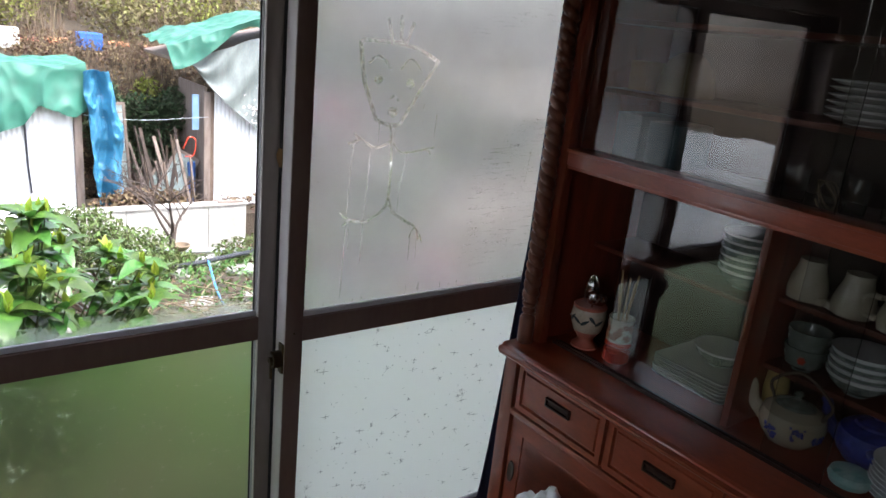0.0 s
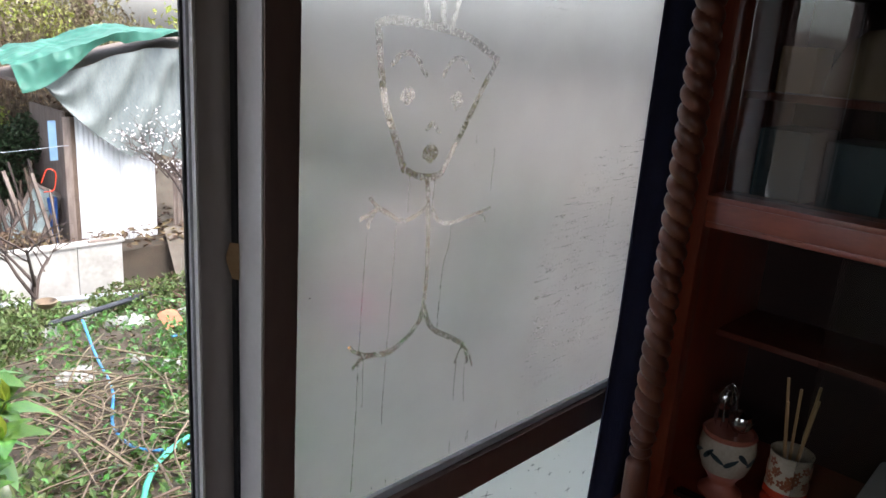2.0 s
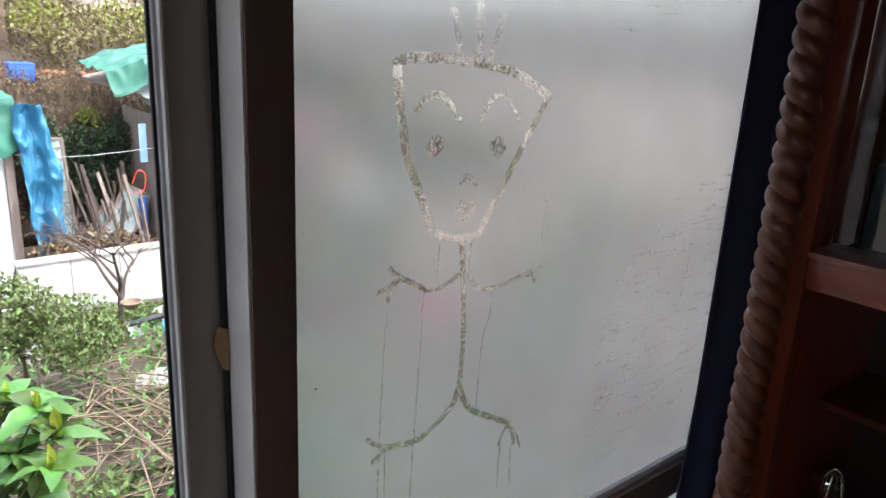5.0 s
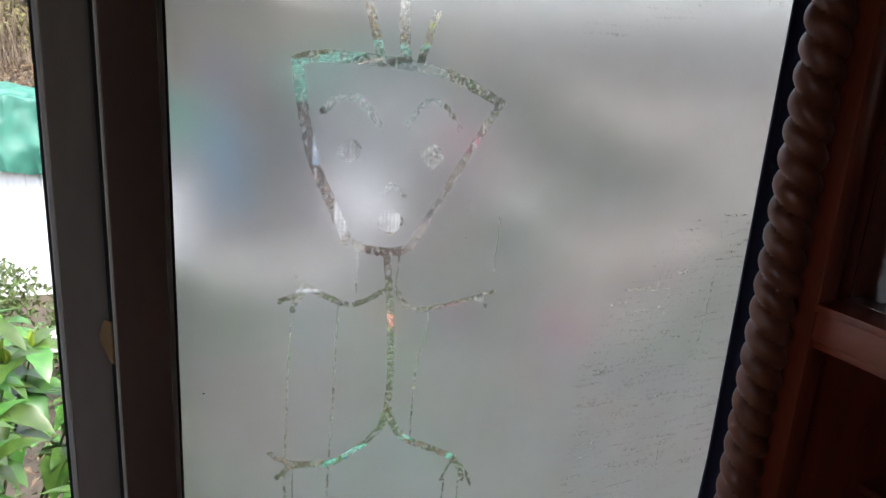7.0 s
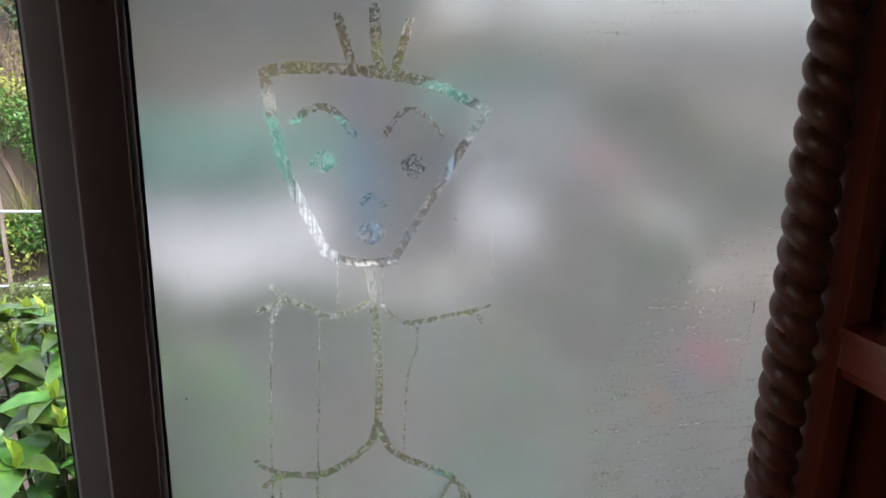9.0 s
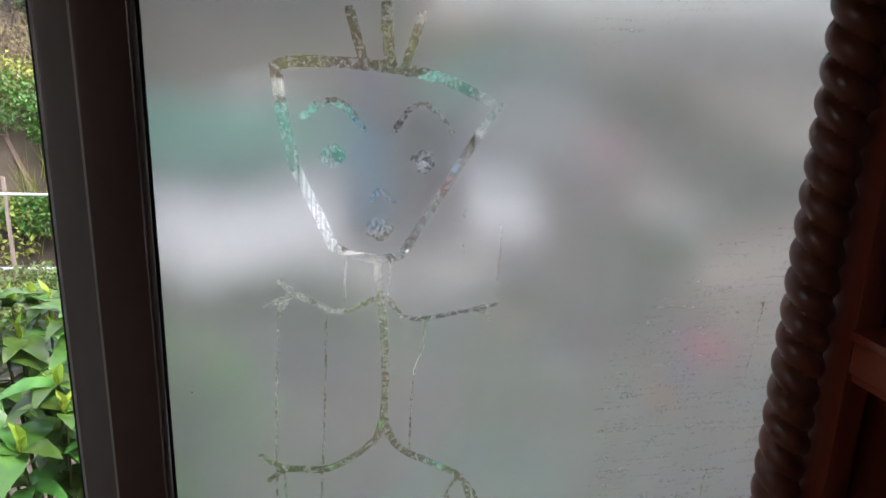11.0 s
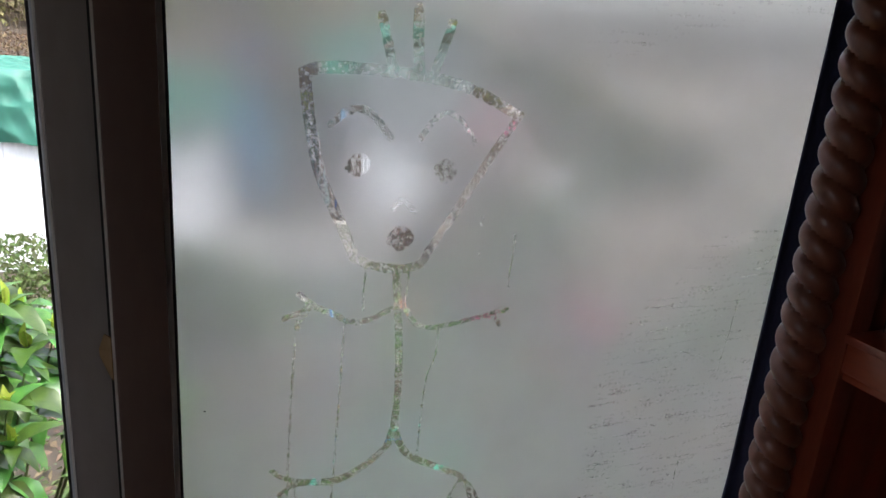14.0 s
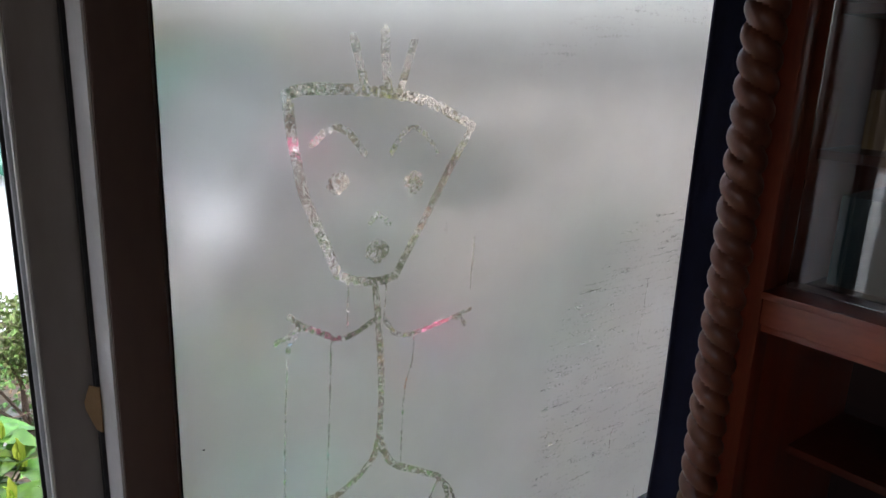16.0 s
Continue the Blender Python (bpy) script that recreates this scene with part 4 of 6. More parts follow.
part("bowl", lathe([(0.045, 0.058), (0.054, 0.085), (0.057, 0.11), (0.052, 0.138), (0.049, 0.142), (0.045, 0.14), (0.05, 0.11), (0.04, 0.07), (0.0, 0.066)], (0.85, -0.312, SH)), M_CERAMIC, gob, "cream glazed bowl with green leaves")
part("rim", lathe([(0.0525, 0.134), (0.054, 0.139), (0.05, 0.144), (0.046, 0.141)], (0.85, -0.312, SH)), M_TERRA, gob)


def wrap_leaf(cx, cy, cz, radius, ang, z, length, tilt, bm, wide=0.3):
    """A painted leaf lying on a round wall."""
    vs = []
    for k in range(10):
        a = 2 * math.pi * k / 10
        u, v = length * math.cos(a) / 2, wide * length * math.sin(a) / 2 * (1 - 0.35 * math.cos(a))
        uu, vv = u * math.cos(tilt) - v * math.sin(tilt), u * math.sin(tilt) + v * math.cos(tilt)
        t = ang + uu / radius
        vs.append(bm.verts.new((cx + radius * math.cos(t), cy + radius * math.sin(t), cz + z + vv)))
    bm.faces.new(vs)


bm = bmesh.new()
for a, z, tl in ((165, 0.105, 0.9), (185, 0.1, -0.5), (212, 0.098, 0.6), (235, 0.108, -0.8), (258, 0.1, 0.5), (135, 0.1, 0.4)):
    wrap_leaf(0.85, -0.312, SH, 0.0585, radians(a), z, 0.034, tl, bm)
part("leaf_decoration", bm, M_LEAFPAINT, gob, smooth=False)


def ladle(x, y, z, top, lean, kind):
    p = [(x, y, z), (x + lean[0] * 0.5, y + lean[1] * 0.5, (z + top) / 2), (x + lean[0], y + lean[1], top)]
    u = thing("utensil", (x, y, z), "steel kitchen utensil standing in the pot" if kind == "ladle" else "thin wooden chopstick standing in the cup", "utensil" if kind == "ladle" else "chopstick", "utensils")
    part("handle", tube(p, 0.003, 8), M_STEEL if kind == "ladle" else M_BAMBOO, u)
    if kind == "ladle":
        b = lathe([(0.0, -0.022), (0.014, -0.018), (0.022, -0.006), (0.024, 0.006), (0.02, 0.016), (0.0, 0.022)], p[-1], 16)
        part("bowl", b, M_STEEL, u)
    return u


ladle(0.845, -0.315, SH + 0.07, 0.875, (-0.012, -0.02), "ladle")
ladle(0.865, -0.30, SH + 0.07, 0.885, (0.02, 0.025), "ladle")
ladle(0.86, -0.32, SH + 0.07, 0.86, (0.012, -0.005), "ladle")
whisk = thing("whisk", (0.87, -0.31, SH + 0.07), "wire loops of a whisk standing in the pot", "whisk")
for k in range(5):
    a = k * math.pi / 5
    loop = [(0.872 + 0.022 * math.sin(t) * math.cos(a), -0.29 + 0.022 * math.sin(t) * math.sin(a), 0.78 + 0.15 * (1 - math.cos(t)) / 2) for t in [math.pi * 2 * q / 16 for q in range(16)]]
    part("wire", tube(loop, 0.0012, 5), M_STEEL, whisk)

tum = at_base("tumbler", 0.868, -0.43, SH, "white tumbler with brown flowers above a red base", "tumbler")
part("base", lathe([(0.04, 0), (0.043, 0.004), (0.043, 0.034), (0.033, 0.04), (0.033, 0.046), (0.042, 0.054), (0.041, 0.068)], (0.868, -0.43, SH)), M_RED, tum, "glossy red base")
part("cup", lathe([(0.041, 0.068), (0.039, 0.09), (0.039, 0.13), (0.041, 0.142), (0.037, 0.142), (0.036, 0.08), (0.0, 0.075)], (0.868, -0.43, SH)), M_CERAMIC, tum)
bm = bmesh.new()
fl = random.Random(4)
for k in range(26):
    a, z = radians(fl.uniform(110, 290)), fl.uniform(0.078, 0.13)
    for q in range(5):
        wrap_leaf(0.868, -0.43, SH, 0.0408, a + 0.006 / 0.04 * math.cos(q * 1.256), z + 0.006 * math.sin(q * 1.256), 0.0085, q * 1.256, bm, 0.7)
part("flower_decoration", bm, M_FLOWERPAINT, tum, smooth=False)
for k, (dx, dy) in enumerate(((0.01, 0.03), (0.02, 0.012), (-0.005, 0.02), (0.015, -0.015), (0.0, -0.02))):
    ladle(0.868 + dx * 0.3, -0.43 + dy * 0.3, SH + 0.078, 0.98 - 0.02 * (k % 3), (dx, dy), "chopstick")


def plate_square(x, y, z, w):
    p = thing("square_plate", (x, y, z), "square white-rimmed plate in a stack", "plate", "stacked square plates")
    bm = bmesh.new()
    lev = [(w * 0.36, 0.0), (w * 0.47, 0.006), (w * 0.5, 0.013), (w * 0.495, 0.0145), (w * 0.45, 0.009), (w * 0.35, 0.005)]
    rings = []
    for h, dz in lev:
        ring = []
        for cx, cy in ((-1, -1), (1, -1), (1, 1), (-1, 1)):
            for t in range(4):
                a = math.atan2(cy, cx) - math.pi / 4 + t * math.pi / 6
                ring.append(bm.verts.new((x + cx * (h - 0.02) + 0.02 * math.cos(a), y + cy * (h - 0.02) + 0.02 * math.sin(a), z + dz)))
        rings.append(ring)
    for a, b in zip(rings, rings[1:]):
        for k in range(16):
            bm.faces.new((a[k], a[(k + 1) % 16], b[(k + 1) % 16], b[k]))
    bm.faces.new(rings[0][::-1])
    bm.faces.new(rings[-1])
    part("dish", bm, M_WHITECER, p)
    return p


sq = plate_square(1.02, -0.665, SH, 0.25)
for k in range(1, 6):
    copy_thing(sq, pose(1.02 + 0.003 * (k % 2), -0.665 + 0.002 * (k % 3), SH + 0.0105 * k, 0, 0, 1.5 * (k % 3 - 1)))


def round_dish(name, x, y, z, prof, material, label, category, group, extra=None):
    d = thing(name, (x, y, z), label, category, group)
    part("vessel", lathe(prof, (x, y, z)), material, d)
    if extra:
        part("band", lathe(extra[0], (x, y, z)), extra[1], d, extra[2])
    return d


BOWL = [(0.03, 0), (0.03, 0.006), (0.05, 0.014), (0.072, 0.036), (0.079, 0.055), (0.076, 0.055), (0.066, 0.034), (0.04, 0.014), (0.0, 0.011)]
bw = round_dish("bowl", 1.03, -0.70, 1.014, BOWL, M_GREYCER, "grey-green bowl with pale rim in a stack", "bowl", "stacked bowls", ([(0.0775, 0.049), (0.0798, 0.0545), (0.0803, 0.0565), (0.076, 0.0565)], M_WHITECER, "pale rim"))
for k in range(1, 6):
    copy_thing(bw, pose(1.03, -0.70 + 0.001 * k, 1.014 + 0.021 * k))
copy_thing(bw, pose(1.0, -0.70, SH + 0.0785))
PLATE = [(0.045, 0), (0.045, 0.004), (0.075, 0.009), (0.095, 0.017), (0.094, 0.019), (0.07, 0.012), (0.0, 0.008)]
pl = round_dish("plate", 0.99, -0.93, 1.515, PLATE, M_WHITECER, "white round plate in a stack", "plate", "stacked plates")
for k in range(1, 6):
    copy_thing(pl, pose(0.99, -0.93, 1.515 + 0.0165 * k))
pl2 = round_dish("plate", 0.93, -1.275, SH, PLATE, M_WHITECER, "pale plate in a stack", "plate", "stacked plates")
for k in range(1, 7):
    copy_thing(pl2, pose(0.93, -1.275, SH + 0.012 * k))
JUG = [(0.04, 0), (0.048, 0.004), (0.053, 0.03), (0.046, 0.06), (0.036, 0.085), (0.033, 0.1), (0.034, 0.108), (0.0, 0.108)]


def jug(x, y, z, material=None, side=1):
    j = thing("jug", (x, y, z), "upside-down cream milk jug on a shelf", "jug", "upturned jugs")
    part("body", lathe(JUG, (x, y, z)), material or M_CERAMIC, j)
    hp = curve_points([(x - 0.02, y + side * 0.045, z + 0.075), (x - 0.02, y + side * 0.08, z + 0.07), (x - 0.02, y + side * 0.082, z + 0.03), (x - 0.02, y + side * 0.048, z + 0.02)], 5)
    part("handle", tube(hp, 0.006, 8), M_CERAMIC, j)
    part("spout", lathe([(0.012, 0), (0.02, 0.004), (0.018, 0.02), (0.0, 0.03)], (x - 0.01, y - side * 0.043, z), 12), M_CERAMIC, j)
    return j


jug(0.985, -0.90, 1.06)
jug(0.985, -1.02, 1.06, None, -1)
jug(0.975, -1.135, 1.06)
CUP = [(0.025, 0), (0.026, 0.006), (0.045, 0.018), (0.053, 0.045), (0.055, 0.068), (0.052, 0.068), (0.048, 0.04), (0.03, 0.014), (0.0, 0.012)]
cp = round_dish("teacup", 0.99, -0.935, 0.873, CUP, M_GREYCER, "grey-green teacup with a red flower panel, stacked", "teacup", "stacked teacups")
copy_thing(cp, pose(0.99, -0.935, 0.873 + 0.046))
bm = bmesh.new()
for q in range(6):
    wrap_leaf(0.99, -0.935, 0.873, 0.0535, radians(200) + 0.12 * math.cos(q * 1.05), 0.04 + 0.0065 * math.sin(q * 1.05), 0.011, q * 1.05, bm, 0.8)
part("flower_panel", bm, M_RED, cp, "painted red flower", smooth=False)
dk = round_dish("bowl", 0.985, -1.08, 0.873, BOWL, M_GREYCER, "grey-green bowl with a white rim in a stack", "bowl", "stacked bowls", ([(0.0765, 0.046), (0.0798, 0.0545), (0.0803, 0.0565), (0.076, 0.0565)], M_WHITECER, "white rim"))
for k in range(1, 4):
    copy_thing(dk, pose(0.985, -1.08, 0.873 + 0.02 * k))
dk2 = round_dish("bowl", 0.985, -1.26, 0.873, BOWL, M_GREYCER, "grey-green bowl with a pale rim in a stack", "bowl", "stacked bowls", ([(0.0775, 0.049), (0.0798, 0.0545), (0.0803, 0.0565), (0.076, 0.0565)], M_WHITECER, "pale rim"))
for k in range(1, 4):
    copy_thing(dk2, pose(0.985, -1.26, 0.873 + 0.02 * k))


rl0 = random.Random(17)


def teapot(x, y, z, body_mat, label, deco, lid_mat, spout_side, bail):
    t = thing("teapot", (x, y, z), label, "teapot", "teapots")
    part("body", lathe([(0.05, 0), (0.058, 0.004), (0.078, 0.03), (0.084, 0.058), (0.078, 0.085), (0.06, 0.1), (0.052, 0.103), (0.05, 0.1), (0.0, 0.09)], (x, y, z)), body_mat, t)
    lid = part("lid", lathe([(0.05, 0.101), (0.046, 0.108), (0.025, 0.117), (0.009, 0.12), (0.008, 0.126), (0.013, 0.133), (0.008, 0.14), (0.0, 0.141)], (x, y, z)), lid_mat, t)
    s = spout_side
    part("spout", tube(curve_points([(x - 0.01, y + s * 0.07, z + 0.04), (x - 0.015, y + s * 0.105, z + 0.07), (x - 0.02, y + s * 0.115, z + 0.115), (x - 0.022, y + s * 0.128, z + 0.128)], 5), 0.019, 10, None, 0.01), body_mat, t)
    if bail:
        part("bail_handle", tube(curve_points([(x, y + 0.06, z + 0.095), (x, y + 0.075, z + 0.14), (x, y, z + 0.19), (x, y - 0.085, z + 0.14), (x, y - 0.07, z + 0.09)], 6), 0.0045, 8), M_DARKCANE, t, "thin dark cane bail handle")
    else:
        part("side_handle", tube([(x - 0.07, y - 0.03, z + 0.06), (x - 0.13, y - 0.06, z + 0.075)], 0.012, 10, None, 0.009), body_mat, t)
    if deco:
        bm = bmesh.new()
        for a0, zz in ((170, 0.045), (215, 0.06), (258, 0.05)):
            bm = bmesh.new()
            for q in range(11):
                wrap_leaf(x, y, z, 0.0855, radians(a0) + rl0.uniform(-0.2, 0.2), zz + rl0.uniform(-0.016, 0.016), rl0.uniform(0.008, 0.018), rl0.uniform(0, 6), bm, rl0.uniform(0.4, 0.8))
            part("painted_flower", bm, M_BLUEPAINT, t, "painted blue flower", smooth=False)
    return t


teapot(0.93, -0.975, SH, M_CERAMIC, "cream teapot with blue flowers and a cane handle", True, M_GREYCER, 1, True)
teapot(1.02, -1.135, SH, M_BLUEPOT, "mottled blue stoneware teapot", False, M_BLUEPOT, 1, False)
round_dish("sake_cup", 0.985, -0.885, SH, [(0.02, 0), (0.024, 0.01), (0.03, 0.05), (0.034, 0.1), (0.03, 0.14), (0.018, 0.155), (0.0, 0.158)], M_YELLOW, "small yellow glazed bottle behind the teapot", "bottle", "")
td = round_dish("small_dish", 0.865, -1.165, SH, [(0.03, 0), (0.044, 0.008), (0.05, 0.022), (0.046, 0.036), (0.03, 0.042), (0.0, 0.043)], M_TEAL, "small teal and white glazed lump of pottery", "ornament", "")
for k in range(5):
    g = thing("glass_tumbler", (0.93 + 0.05 * (k % 2), -0.83 - 0.075 * k, 1.305), "clear drinking glass on the shelf", "glass", "drinking glasses")
    part("tumbler", lathe([(0.024, 0), (0.028, 0.004), (0.034, 0.09), (0.032, 0.09), (0.026, 0.008), (0.0, 0.006)], (0.93 + 0.05 * (k % 2), -0.83 - 0.075 * k, 1.305), 20), M_CABGLASS, g)
wires = thing("copper_ornament", (0.91, -0.925, 1.305), "coiled copper wire ornament on the shelf", "ornament")
for k in range(4):
    a0 = k * 0.8
    part("coil", tube([(0.91 + 0.012 * math.cos(t + a0) * math.sin(a0), -0.925 + 0.028 * math.cos(t), 1.345 + 0.036 * math.sin(t + 0.3 * k)) for t in [2 * math.pi * q / 18 for q in range(18)]], 0.0018, 6), M_BRASS, wires)
cbx = tagged(part("card_box", box((0.93, -0.31, 1.515), (1.02, -0.245, 1.60), 0.002), M_CARD, at=(0.975, -0.28, 1.515)), "small brown cardboard box on the shelf", "box")
hat = round_dish("beige_dome", 1.0, -0.40, 1.515, [(0.085, 0), (0.088, 0.01), (0.08, 0.05), (0.06, 0.095), (0.03, 0.12), (0.0, 0.125)], M_SHADE, "beige dome behind the glass", "dish", "")
for k, (ya, yb, h) in enumerate(((-0.33, -0.235, 0.14), (-0.47, -0.36, 0.13))):
    tagged(part("dim_box", box((0.92, ya, 1.3055), (1.08, yb, 1.305 + h), 0.003), M_BLUEBOX, at=(1.0, (ya + yb) / 2, 1.305)), "dim blue-grey box behind the glass", "box", "stored boxes")

# ---- white bag on the floor ----
bag = bmesh.new()
bmesh.ops.create_uvsphere(bag, u_segments=40, v_segments=28, radius=1)
for v in bag.verts:
    k = noise.noise(v.co * 2.3) * 0.18 + noise.noise(v.co * 6) * 0.07
    r = 1 + k
    zz = max(v.co.z, -0.93)
    v.co = Vector((0.445 + 0.115 * v.co.x * r, -0.62 + 0.14 * v.co.y * r, 0.145 + 0.315 * zz * (r if zz > -0.9 else 1)))
tagged(part("plastic_bag", bag, M_WHITEBAG, at=(0.445, -0.62, FLOOR)), "crumpled white plastic bag standing on the floor", "bag")

# ---- garden ----
OUTSIDE[0] = True


def ground_z(x, y):
    z = float(np.interp(y, [-50, 2, 4.2, 5.5, 6.4, 8.2, 9.2, 11, 25, 60, 200], [-0.5, -0.5, -0.6, -0.95, -1.25, -1.25, 0.72, 0.95, 3.6, 9.0, 12.0]))
    if 6.87 < y < 8.25 and x > 0.75:
        z = max(z, -0.85)
    if y > 8.2:
        k = 1 - min(max((x - 0.12 * y - 3.0) / 3.5, 0), 1) * 0.97
        z = -1.25 + (z + 1.25) * k
    return z


def ground_at(u, v):
    x = (u - 0.5) * 2
    x = 1.0 + x * 6 + (x ** 5) * 150
    y = 0.12 + 14 * v + 186 * v ** 6
    z = ground_z(x, y)
    if y < 14:
        z += 0.05 * noise.noise(Vector((x * 1.3, y * 1.3, 0))) + 0.025 * noise.noise(Vector((x * 5, y * 5, 3)))
    return Vector((x, y, z))


gr = part("ground", sheet(130, 150, ground_at), M_SOIL, at=(0, 0, 0))
tagged(gr, "uneven brown garden soil rising to a bank", "ground", kind="structure")
far = part("ground_behind", sheet(8, 8, lambda u, v: Vector(((u - 0.5) * 300, -3.8 - 200 * v, -0.5))), M_SOIL, at=(0, -3.8, -0.5))
tagged(far, "plain soil behind the house", "ground", kind="structure")

# broad-leaved bush by the window


def leaf_mesh(name, length, wide, fold, droop, material, n=6):
    bm = bmesh.new()
    rows = []
    for i in range(n + 1):
        t = i / n
        w = wide * (math.sin(math.pi * min(1, t ** 0.75)) ** 0.8) * (1 + (0.06 if i % 2 else -0.06)) if 0 < i < n else 0.001
        x, z = length * t, -droop * t * t + 0.01 * math.sin(t * 3)
        rows.append([bm.verts.new((x, -w, z + fold * w)), bm.verts.new((x, 0, z)), bm.verts.new((x, w, z + fold * w))])
    for a, b in zip(rows, rows[1:]):
        for k in range(2):
            bm.faces.new((a[k], b[k], b[k + 1], a[k + 1]))
    me = bpy.data.meshes.new(name)
    bm.to_mesh(me)
    bm.free()
    me.materials.append(material)
    me.polygons.foreach_set("use_smooth", [True] * len(me.polygons))
    return me


LEAVES = [leaf_mesh("leaf", 0.15, 0.036, 0.3, 0.05, M_LEAF), leaf_mesh("leaf", 0.12, 0.032, 0.4, 0.03, M_LEAF), leaf_mesh("leaf", 0.18, 0.045, 0.25, 0.07, M_LEAF)]
BUDS = [leaf_mesh("young_leaf", 0.085, 0.015, 0.6, -0.02, M_YOUNG, 5), leaf_mesh("young_leaf", 0.06, 0.013, 0.6, -0.01, M_YOUNG, 5)]
rb = random.Random(21)


def broad_bush(cx, cy, rx, ry, top, shoots, label):
    z0 = ground_z(cx, cy)
    b = thing("broad_leaved_bush", (cx, cy, z0), label, "bush", "broad-leaved bushes")
    o = ORIGIN[b.name]
    for s in range(shoots):
        a, r = rb.uniform(0, 2 * math.pi), math.sqrt(rb.random())
        tip = Vector((cx + rx * r * math.cos(a), cy + ry * r * math.sin(a), 0))
        tip.z = z0 + (top - z0) * (0.55 + 0.45 * math.sqrt(max(0, 1 - r * r))) + rb.uniform(-0.16, 0.07)
        root = Vector((cx + 0.25 * (tip.x - cx), cy + 0.25 * (tip.y - cy), z0 - 0.12))
        pts = curve_points([root, root.lerp(tip, 0.5) + Vector((0, 0, 0.06)), tip], 4)
        part("stem", tube(pts, 0.009, 5, None, 0.003), M_SHRUB, b)
        for whorl, (f, count) in enumerate(((1.0, 5), (0.86, 5), (0.7, 4))):
            base = root.lerp(tip, f)
            for k in range(count):
                ob = new("leaf", rb.choice(LEAVES))
                ob.parent = b
                ob.matrix_basis = Matrix.Translation(base - o) @ Euler((rb.uniform(-0.3, 0.3), rb.uniform(-0.5, 0.35) - (0.25 if whorl == 0 else -0.1), k * 6.283 / count + rb.uniform(-0.4, 0.4) + s)).to_matrix().to_4x4() @ Matrix.Scale(rb.uniform(0.7, 1.1), 4)
        for k in range(4):
            ob = new("young_leaf", rb.choice(BUDS))
            ob.parent = b
            ob.matrix_basis = Matrix.Translation(tip - o) @ Euler((0, rb.uniform(-1.4, -0.8), k * 1.57 + s)).to_matrix().to_4x4() @ Matrix.Scale(rb.uniform(0.7, 1.2), 4)
    return b


OUTSIDE[0] = False
broad_bush(-0.62, 1.75, 0.72, 0.5, 0.66, 52, "glossy green broad-leaved bush with yellow-green young shoots outside the window")
broad_bush(-1.9, 2.3, 0.7, 0.6, 0.6, 24, "glossy green broad-leaved bush further along the house")
OUTSIDE[0] = True


def scatter_leaves(n, place, size, rnd, spread=1.2):
    """Loose small leaves, each a bent diamond."""
    vs, fs = [], []
    for _ in range(n):
        p = Vector(place())
        s = size * rnd.uniform(0.6, 1.4)
        e = Euler((rnd.uniform(-spread, spread), rnd.uniform(-spread, spread), rnd.uniform(0, 6.28))).to_matrix()
        c = len(vs)
        for q in ((0, 0, 0), (s * 0.5, s * 0.28, s * 0.08), (s, 0, -s * 0.1), (s * 0.5, -s * 0.28, s * 0.08)):
            vs.append(p + e @ Vector(q))
        fs.append((c, c + 1, c + 2, c + 3))
    return vs, fs


def clump_points(blobs, rnd):
    def one():
        cx, cy, cz, rx, ry, rz = rnd.choice(blobs)
        while True:
            q = Vector((rnd.uniform(-1, 1), rnd.uniform(-1, 1), rnd.uniform(-1, 1)))
            if 0.35 < q.length < 1:
                break
        return (cx + rx * q.x, cy + ry * q.y, cz + rz * q.z)
    return one


def shrub(name, at, blobs, n, size, material, label, category, seed):
    rnd = random.Random(seed)
    s = thing(name, at, label, category)
    for k in range(7):
        b = rnd.choice(blobs)
        part("stem", tube([(at[0] + rnd.uniform(-0.05, 0.05), at[1], at[2]), ((at[0] + b[0]) / 2 + rnd.uniform(-.1, .1), (at[1] + b[1]) / 2, (at[2] + b[2]) / 2), b[:3]], 0.012, 5, None, 0.003), M_BARK, s)
    vs, fs = scatter_leaves(n, clump_points(blobs, rnd), size, rnd)
    soup("foliage", vs, fs, material, s, kind="stuff")
    return s


# ferny green shrubs beyond the bush
shrub("shrub", (0.25, 3.6, ground_z(0.25, 3.6)), [(0.1, 3.6, 0.05, 0.35, 0.3, 0.2), (0.45, 3.5, -0.1, 0.3, 0.3, 0.2), (-0.2, 3.7, -0.05, 0.3, 0.3, 0.2)], 6500, 0.035, M_SHRUB, "feathery yellow-green shrub beyond the bush", "shrub", 31)
shrub("shrub", (-1.0, 4.2, ground_z(-1, 4.2)), [(-1.0, 4.2, -0.1, 0.5, 0.35, 0.25), (-1.6, 4.4, -0.2, 0.5, 0.4, 0.25)], 5500, 0.04, M_SHRUB, "feathery green shrub beyond the bush", "shrub", 32)
shrub("fern", (1.4, 3.1, ground_z(1.4, 3.1)), [(1.4, 3.1, -0.42, 0.25, 0.2, 0.1), (1.7, 3.6, -0.45, 0.25, 0.25, 0.1), (1.1, 2.5, -0.42, 0.2, 0.2, 0.08)], 1500, 0.04, M_LEAF, "low green fern and weeds", "fern", 33)
shrub("fern", (1.9, 5.0, ground_z(1.9, 5.0)), [(1.9, 5.0, -0.62, 0.4, 0.2, 0.12), (2.5, 5.1, -0.65, 0.4, 0.2, 0.12), (1.2, 5.2, -0.75, 0.3, 0.2, 0.1)], 1700, 0.045, M_SHRUB, "yellow-green weeds by the wall", "weeds", 34)
